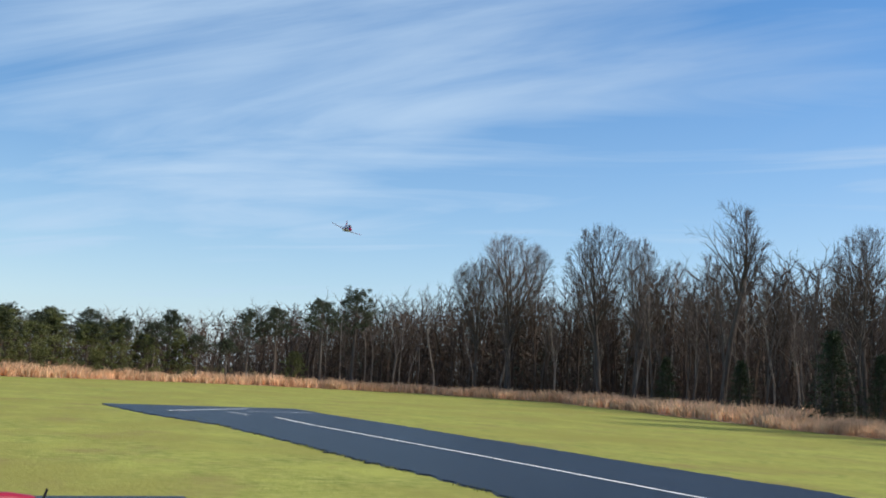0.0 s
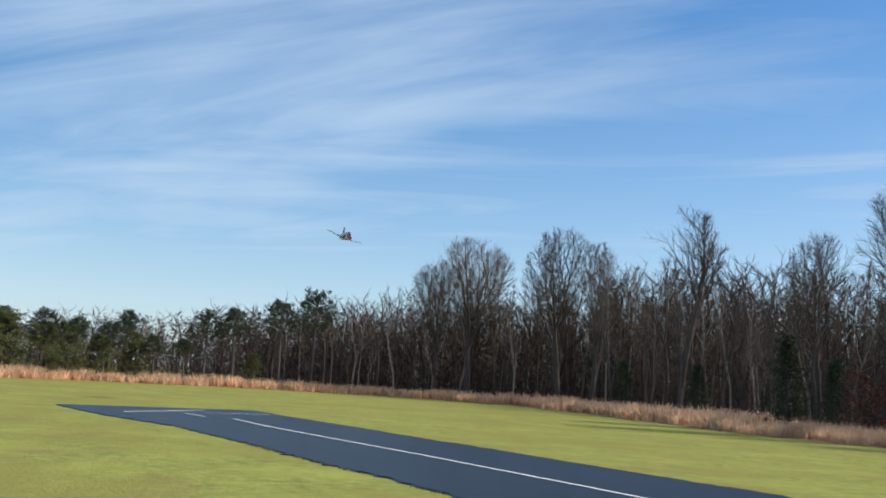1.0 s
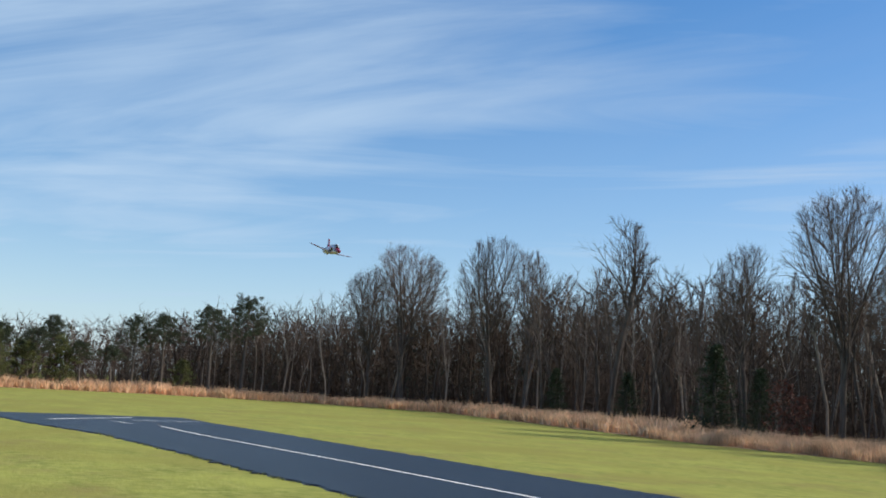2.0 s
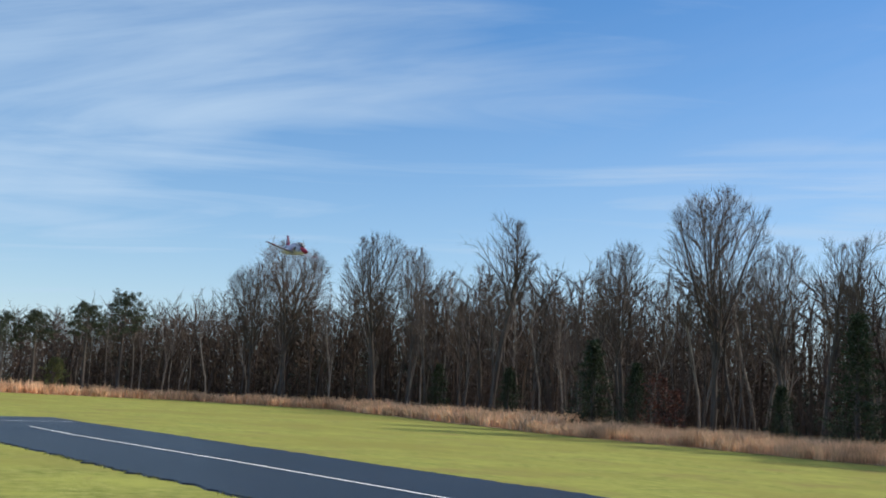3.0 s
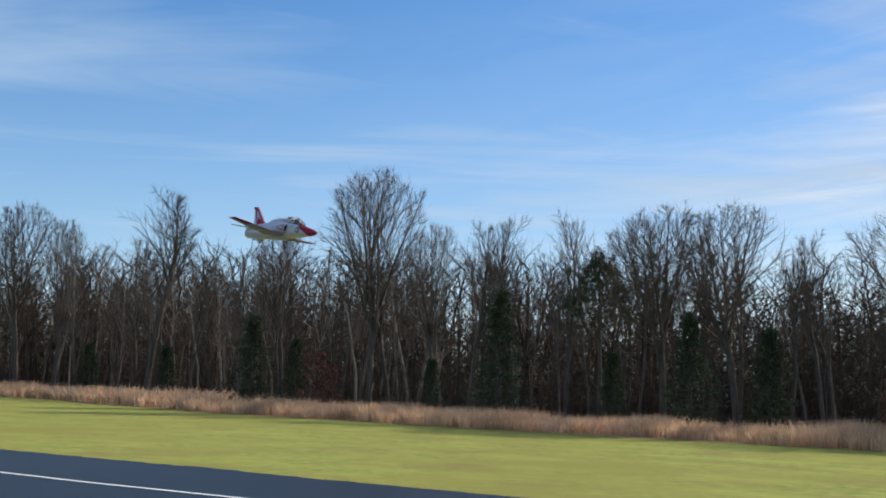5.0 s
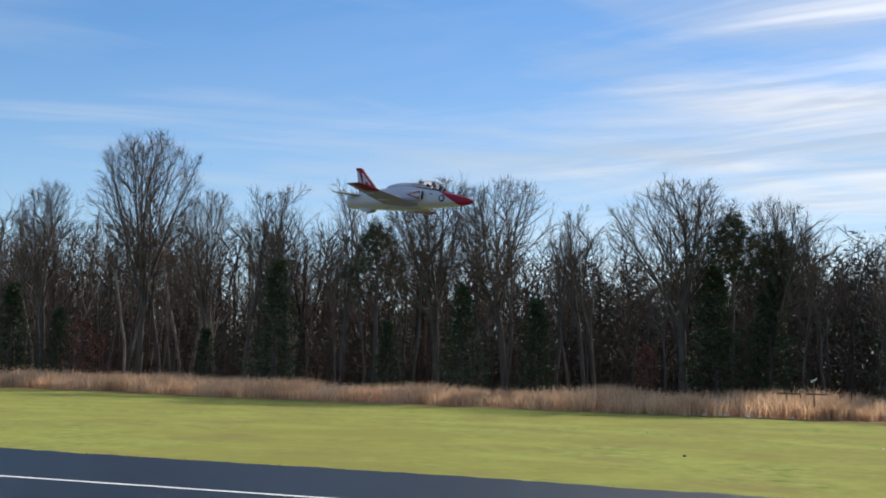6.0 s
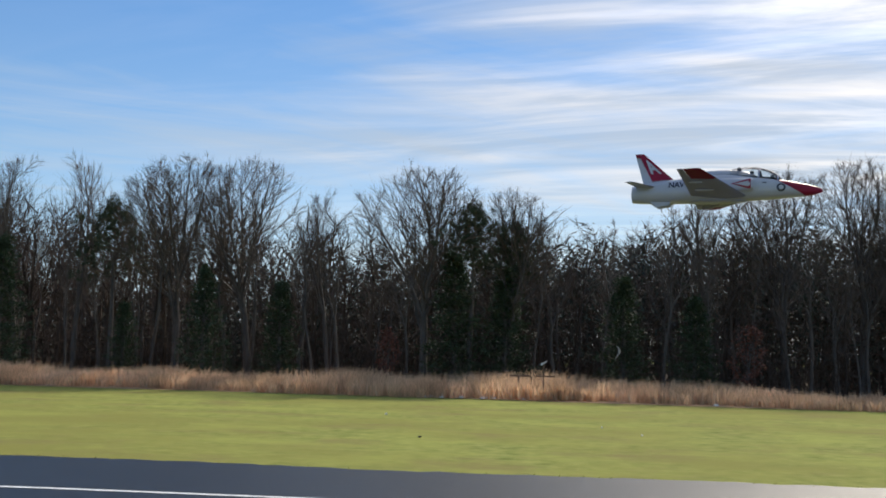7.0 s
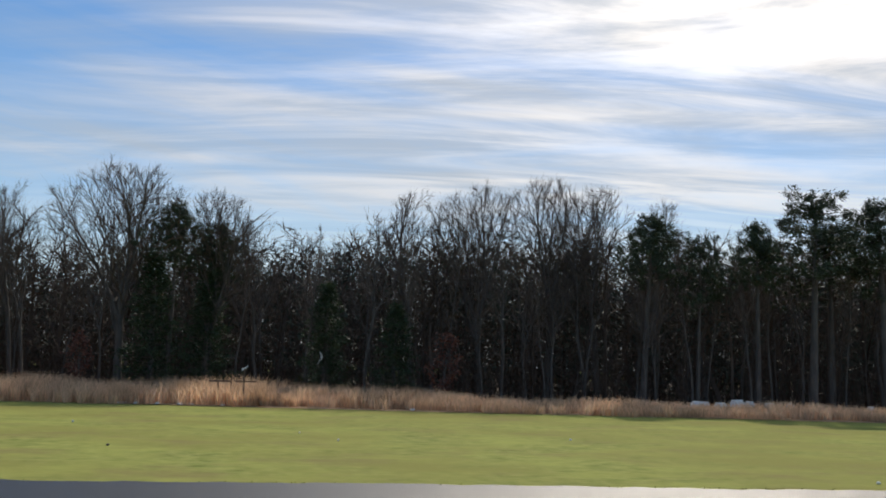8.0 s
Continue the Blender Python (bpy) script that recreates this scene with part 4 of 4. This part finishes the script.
        # wing with its red tip
        root = ((0.26, s * 0.11, -0.075), (-0.38, s * 0.11, -0.075))
        tip = ((-0.175, s * 0.94, 0.028), (-0.445, s * 0.94, 0.028))
        cutq = 0.66
        mid = tuple(tuple(Vector(root[i]).lerp(Vector(tip[i]), cutq)) for i in (0, 1))
        wing = part("wing", blade(root, mid, 0.062, 0.026), M_WINGW, jet)
        front = part("wing_tip", blade((mid[0], tuple(Vector(mid[0]).lerp(Vector(mid[1]), 0.74))), (tip[0], tuple(Vector(tip[0]).lerp(Vector(tip[1]), 0.74))), 0.026, 0.016), M_TIP, wing, "red wing tip, darkened as if in shade")
        part("aileron", blade((tuple(Vector(mid[0]).lerp(Vector(mid[1]), 0.745)), mid[1]), (tuple(Vector(tip[0]).lerp(Vector(tip[1]), 0.745)), tip[1]), 0.014, 0.009), M_WINGW, wing)
        for y, x0, x1 in ((0.36, 0.02, -0.36), (0.60, -0.10, -0.38)):
            bm = bmesh.new()
            zc = -0.075 + 0.103 * (y - 0.11) / 0.83
            bmesh.ops.create_uvsphere(bm, u_segments=10, v_segments=6, radius=1, matrix=pose((x0 + x1) / 2 - 0.03, s * y, zc - 0.024) @ Matrix.Diagonal(((x0 - x1) / 3.2, 0.011, 0.014, 1)))
            part("flap_fairing", bm, M_GREYW, wing)
        # tailplane
        part("tailplane", blade(((-0.80, s * 0.07, 0.060), (-1.06, s * 0.07, 0.060)), ((-1.035, s * 0.45, 0.030), (-1.14, s * 0.45, 0.030)), 0.024, 0.010), M_GREYW, jet)
        # ventral strake
        part("ventral_fin", polygon_slab([(-0.60, -0.10), (-0.92, -0.11), (-0.80, -0.19), (-0.66, -0.165)], s * 0.055 - 0.004, s * 0.055 + 0.004), M_WHITE, jet)
        # national marking: dark disc with white star
        part("roundel", decal(disc(0.66, 0.015, 0.052), s), M_NAVYB, jet, "dark blue disc")
        w0 = decal(disc(0.66, 0.015, 0.029), s)
        for v in w0.verts:
            v.co.y += s * 0.004
        part("roundel_centre", w0, M_WHITE, jet, "white centre of the marking")
        # red warning chevron behind the intake mouth
        for seg in ([(0.318, 0.105), (0.296, 0.105), (0.296, -0.015), (0.318, -0.015)], [(0.296, 0.105), (0.296, 0.083), (0.13, 0.046), (0.09, 0.046)], [(0.296, 0.007), (0.296, -0.015), (0.09, 0.046), (0.13, 0.046)]):
            bm = bmesh.new()
            bm.faces.new([bm.verts.new((x, s * (0.158 + 0.052 * max(0, 1 - ((z - 0.045) / 0.086) ** 2) ** 0.5 + 0.002), z)) for x, z in seg])
            part("warning_stripe", bm, M_RED, trunk, "red warning stripe")
        bm = bmesh.new()
        bmesh.ops.create_cube(bm, size=1, matrix=pose(0.47, s * (skin_y(0.47, 0.075) + 0.002), 0.075) @ Matrix.Diagonal((0.05, 0.004, 0.012, 1)))
        part("stencil_bar", bm, M_NAVYB, jet, "small dark stencil")
    # the word on the rear fuselage's right side
    part("lettering", letters("NAVY", 0.095, lambda a, b: Vector((-0.535 + a, -(skin_y(-0.535 + a, 0.035 + b) + 0.004), 0.035 + b))), M_NAVYB, jet, "dark blue word on the rear fuselage", smooth=False)
    # fin
    fin = part("fin", blade(((-0.60, 0, 0.150), (-0.98, 0, 0.080)), ((-1.005, 0, 0.515), (-1.107, 0, 0.515)), 0.034, 0.014, "z"), M_WHITE, jet)
    for s in (-1, 1):
        y0, y1 = (0.010, 0.0205) if s > 0 else (-0.0205, -0.010)
        part("fin_panel", polygon_slab([(-0.625, 0.172), (-0.995, 0.509), (-1.100, 0.509), (-1.092, 0.470), (-1.035, 0.455), (-0.880, 0.150)], y0, y1), M_RED, fin, "red painted panel")
        part("fin_letter", letters("A", 0.24, lambda a, b: Vector((-0.885 + a * 0.72 - (b - 0.07) * 0.70, s * 0.0225, 0.255 + b))), M_WHITE, fin, "white letter on the red panel", smooth=False)
    bm = bmesh.new()
    bmesh.ops.create_cone(bm, segments=24, radius1=0.086, radius2=0.078, depth=0.05, cap_ends=False, matrix=pose(-1.100, 0, -0.017, 0, -90, 0))
    nozzle = part("exhaust_nozzle", bm, M_STEEL, jet, "dark metal exhaust")
    # a black cap in place of the pipe's shaded depth
    bm = bmesh.new()
    bmesh.ops.create_circle(bm, cap_ends=True, segments=24, radius=0.082, matrix=pose(-1.085, 0, -0.017, 0, 90, 0))
    part("exhaust_inside", bm, M_BLACK, nozzle)
    # belly keel and a short tank-like fairing
    bm = bmesh.new()
    bmesh.ops.create_uvsphere(bm, u_segments=18, v_segments=10, radius=1, matrix=pose(-0.12, 0, -0.115) @ Matrix.Diagonal((0.40, 0.10, 0.03, 1)))
    part("belly_fairing", bm, M_GREYW, jet)
    return jet


jet = make_jet()

# ---- small things ----
def make_wind_vane():
    vane = tagged(new("wind_vane"), "slim wooden post with a pale wind flag in the tall grass", "wind vane")
    vane.matrix_basis = pose(-1.5, 40.0, 0)
    part("post", box_bm(0.05, 0.05, 1.36, pose(0, 0, 0.67)), M_WOOD, vane)
    bm = bmesh.new()
    for k in range(2):
        prev = None
        for q in np.linspace(0, 1, 7):
            x, w = -0.10 + 0.22 * q, 0.032 * (1 - 0.75 * q)
            z = 1.31 + 0.13 * q * q + 0.03 * k
            cur = [bm.verts.new((x, 0.012 * math.sin(q * 9) + 0.02 * k, z - w)), bm.verts.new((x, 0.012 * math.sin(q * 9) + 0.02 * k, z + w))]
            if prev:
                bm.faces.new((prev[0], cur[0], cur[1], prev[1]))
            prev = cur
    part("flag", bm, M_PLASTER, vane, "pale tapered flag")
    part("cross_bar", box_bm(0.72, 0.04, 0.06, pose(0.06, -0.03, 0.88)), M_WOOD, vane)


def make_rail():
    rail = tagged(new("wooden_rail"), "low weathered wooden rail standing in dry grass", "rail")
    rail.matrix_basis = pose(-2.35, 39.9, 0)
    part("top_board", box_bm(0.80, 0.05, 0.07, pose(0, 0, 0.88)), M_WOOD, rail)
    for x in (-0.08, 0.40):
        part("post", box_bm(0.05, 0.05, 0.85, pose(x, 0.045, 0.44)), M_WOOD, rail)


def rock(name, x, y, sx, sy, sz, mat, label, category, group, seed):
    r = np.random.default_rng(seed)
    bm = bmesh.new()
    bmesh.ops.create_icosphere(bm, subdivisions=2, radius=0.5)
    for v in bm.verts:
        v.co = Vector((v.co.x * sx, v.co.y * sy, (v.co.z + 0.42) * sz)) * float(1 + r.normal(0, 0.07))
    ob = part(name, bm, mat)
    ob.matrix_basis = pose(x, y, 0, 0, 0, float(r.uniform(0, 360)))
    return tagged(ob, label, category, group)


make_wind_vane()
make_rail()
for i, (x, y, sx) in enumerate([(-5.7, 39.3, 0.8), (-5.2, 39.2, 0.5), (-4.5, 39.35, 0.45), (-3.7, 39.2, 0.6), (-3.3, 39.3, 0.35), (-2.2, 39.25, 0.3), (4.6, 38.6, 0.25)]):
    rock("stone", x, y + 0.02, sx * 0.6, 0.2, 0.10, M_PLASTER, "pale stone at the tall grass's edge", "stone", "edge stones", i)
for i, (x, y, w) in enumerate([(-5.2, 28.1, 0.10), (6.7, 24.7, 0.09), (9.3, 16.0, 0.09), (9.6, 15.9, 0.09), (0.4, 25.5, 0.07), (1.2, 23.3, 0.07)]):
    rock("litter", x, y, w * 0.9, w * 0.6, w * 0.5, M_PLASTER, "small white scrap lying on the grass", "litter", "white scraps", 40 + i)
rock("clod", -3.2, 21.0, 0.08, 0.06, 0.04, M_BARK_DARK, "small dark clod of earth on the grass", "earth", "", 61)
for i, (x, y, w, h) in enumerate([(16.9, 42.0, 0.8, 0.5), (17.8, 42.1, 0.6, 0.45), (18.5, 42.0, 0.7, 0.6), (19.1, 42.2, 0.5, 0.55), (19.9, 42.0, 0.9, 0.5), (20.9, 42.2, 0.8, 0.5), (21.8, 42.1, 0.5, 0.4), (24.6, 42.3, 0.4, 0.45), (26.2, 42.4, 0.7, 0.45)]):
    b = tagged(new("feed_sack"), "pale sack heaped at the foot of the wood", "sack", "heap of pale sacks")
    b.matrix_basis = pose(x, y, 0, 0, 0, 13 * i)
    bm = box_bm(w, 0.35, h, pose(0, 0, h / 2), 0.10)
    bmesh.ops.subdivide_edges(bm, edges=bm.edges[:], cuts=1)
    for v in bm.verts:
        v.co += noise.noise_vector(v.co * 4 + Vector((i, 0, 0))) * 0.05
        v.co.z = max(0.0, v.co.z)
    part("bag", bm, M_PLASTER, b)
# a broken limb, pale where its bark has gone, hangs in the wood's edge
bm = bmesh.new()
prev = None
for q in np.linspace(0, 1, 9):
    c = Vector((0.14 * math.sin(q * 4), 0, -0.75 * q))
    ring = [bm.verts.new(c + Vector((0.045 * math.cos(a), 0.045 * math.sin(a), 0)) * (0.5 + math.sin(q * 3))) for a in (0, 1.57, 3.14, 4.71)]
    if prev:
        for k in range(4):
            bm.faces.new((prev[k], prev[(k + 1) % 4], ring[(k + 1) % 4], ring[k]))
    prev = ring
snag = part("broken_limb", bm, M_PLASTER)
snag.matrix_basis = pose(1.35, 44.6, 2.1) @ Matrix.Scale(0.7, 4)
tagged(snag, "pale broken limb hanging from a tree at the wood's edge", "branch")

# the end marker on the field and the parked red model by the pits
mk = tagged(new("boundary_marker"), "short white boundary post standing on the grass", "marker post")
mk.matrix_basis = pose(-55.3, 3.75, 0, 0, 6, 0)
part("post", box_bm(0.12, 0.12, 0.48, pose(0, 0, 0.23)), M_PLASTER, mk)
part("cap", box_bm(0.16, 0.16, 0.05, pose(0, 0, 0.49)), M_PLASTER, mk)


def make_parked_model():
    """A red low-wing model on its wheels, its tail towards the runway."""
    pm = tagged(new("parked_model_aircraft"), "red and white propeller model aircraft parked on the grass", "model aircraft")
    pm.matrix_basis = pose(-11.0, 0.78, 0, 0, 0, 112)
    bm = bmesh.new()
    rings = []
    for x, w, h, zc in ((0.62, 0.05, 0.05, 0.24), (0.55, 0.09, 0.10, 0.24), (0.3, 0.10, 0.13, 0.25), (0.0, 0.10, 0.14, 0.25), (-0.4, 0.06, 0.09, 0.26), (-0.75, 0.025, 0.05, 0.27)):
        rings.append([bm.verts.new((x, w * math.cos(2 * math.pi * k / 16), zc + h * math.sin(2 * math.pi * k / 16))) for k in range(16)])
    for a, b in zip(rings, rings[1:]):
        for k in range(16):
            bm.faces.new((a[k], a[(k + 1) % 16], b[(k + 1) % 16], b[k]))
    bm.faces.new(rings[0]), bm.faces.new(rings[-1])
    part("fuselage", bm, M_RED, pm)
    for s in (-1, 1):
        wing = part("wing", blade(((0.22, s * 0.06, 0.17), (-0.14, s * 0.06, 0.17)), ((0.17, s * 0.92, 0.235), (-0.10, s * 0.92, 0.235)), 0.045, 0.03), M_RED, pm)
        part("wing_band", blade(((0.205, s * 0.50, 0.2065), (-0.125, s * 0.50, 0.2065)), ((0.19, s * 0.70, 0.2225), (-0.115, s * 0.70, 0.2225)), 0.046, 0.042), M_WHITE, wing, "white band")
        part("tailplane", blade(((-0.52, s * 0.02, 0.28), (-0.74, s * 0.02, 0.28)), ((-0.60, s * 0.33, 0.28), (-0.74, s * 0.33, 0.28)), 0.02, 0.012), M_RED, pm)
        bm = bmesh.new()
        bmesh.ops.create_cone(bm, segments=16, radius1=0.055, radius2=0.055, depth=0.03, cap_ends=True, matrix=pose(0.18, s * 0.24, 0.055, 90, 0, 0))
        wheel = part("wheel", bm, M_BLACK, pm)
        part("gear_leg", box_bm(0.02, 0.012, 0.14, pose(0.18, s * 0.22, 0.125)), M_STEEL, wheel)
        part("winglet", box_bm(0.10, 0.012, 0.20, pose(0.03, s * 0.93, 0.31)), M_BLACK, wing, "dark upright wing tip")
    part("fin", blade(((-0.5, 0, 0.29), (-0.76, 0, 0.27)), ((-0.68, 0, 0.52), (-0.78, 0, 0.52)), 0.02, 0.012, "z"), M_RED, pm)
    bm = bmesh.new()
    bmesh.ops.create_cone(bm, segments=12, radius1=0.045, radius2=0.005, depth=0.09, cap_ends=True, matrix=pose(0.665, 0, 0.24, 0, 90, 0))
    sp = part("spinner", bm, M_WHITE, pm)
    part("propeller", box_bm(0.012, 0.03, 0.38, pose(0.65, 0, 0.24, 30, 0, 0)), M_BLACK, sp)
    bm = bmesh.new()
    bmesh.ops.create_uvsphere(bm, u_segments=12, v_segments=8, radius=1, matrix=pose(0.02, 0, 0.36) @ Matrix.Diagonal((0.2, 0.07, 0.09, 1)))
    part("canopy", bm, M_NAVYB, pm)
    bm = bmesh.new()
    bmesh.ops.create_cone(bm, segments=12, radius1=0.03, radius2=0.03, depth=0.02, cap_ends=True, matrix=pose(-0.7, 0, 0.03, 90, 0, 0))
    tail_wheel = part("wheel", bm, M_BLACK, pm)
    part("gear_leg", box_bm(0.012, 0.012, 0.2, pose(-0.7, 0.02, 0.14)), M_STEEL, tail_wheel)


make_parked_model()
tagged(ragged_strip("taxiway", -13.75, -9.0, -6.0, 3.3, 0.025, M_ASPHALT, 0.03, 9), "dark asphalt edge of the pit area", "pavement", kind="structure")
# russet leaves still held low in the wood
for i, (x, y, h, w) in enumerate([(-39.5, 46.8, 3.6, 1.6), (-38.0, 46.6, 2.8, 1.4), (-8.2, 44.6, 2.6, 1.2), (6.5, 44.2, 3.0, 1.5)]):
    r = np.random.default_rng(900 + i)
    tr, cr = bare_tree(900 + i, h, 0.04, 0.15, 1, 0.24, 14, 5, 4, 0.10)
    lf = Build()
    pts = np.array(cr.v)
    n0 = len(tr.v)
    tr.v, tr.f = tr.v + cr.v, tr.f + [tuple(k + n0 for k in q) for q in cr.f]
    for p in pts[r.integers(0, len(pts), 900)]:
        al = rnd_dir(r) * r.uniform(0.08, 0.17)
        lf.leaf(p + r.normal(0, 0.06, 3), al, unit(np.cross(al, rnd_dir(r))) * 0.035)
    ob = tagged(new("beech_sapling", tr.mesh("beech_sapling", M_BARK_DARK)), "young beech still holding its russet winter leaves", "sapling", "russet saplings")
    lv = new("leaves", lf.mesh("leaves", M_RUSSET))
    lv.parent = ob
    ob.matrix_basis = pose(x, y, 0) @ Matrix.Diagonal((w / 1.2, w / 1.2, 1, 1))


def motions():
    # seconds, x, y, z, heading, pitch, bank
    way = [
        (0.0, -57.58, 21.89, 10.03, -9.2, -9.6, -17.3), (0.5, -53.36, 21.30, 9.34, -8.9, -9.6, -16.6), (1.0, -48.95, 20.68, 8.67, -8.8, -8.8, -15.3),
        (2.5, -35.32, 18.59, 6.78, -8.8, -7.2, -11.2), (3.0, -30.83, 17.92, 6.28, -8.4, -7.2, -10.2), (3.5, -26.40, 17.19, 5.78, -8.3, -7.3, -9.9),
        (4.0, -21.91, 16.43, 5.26, -9.8, -6.9, -9.8), (4.5, -17.70, 15.72, 4.85, -11.5, -5.7, -9.6), (5.8, -7.69, 14.54, 4.11, -13.8, -5.2, -6.4),
        (6.0, -6.19, 14.40, 4.02, -13.7, -4.3, -6.0), (6.5, -2.32, 14.06, 3.85, -12.8, -2.7, -6.1), (7.0, 1.64, 13.40, 3.68, -13.3, -0.7, -6.6),
        (7.5, 5.67, 12.67, 3.68, -13.2, 3.0, -7.6), (8.0, 9.80, 11.90, 3.85, -13.2, 6.0, -8.5),
    ]
    walk(jet, [(t, pose(x, y, z, b, -p, h)) for t, x, y, z, h, p, b in way])


motions()
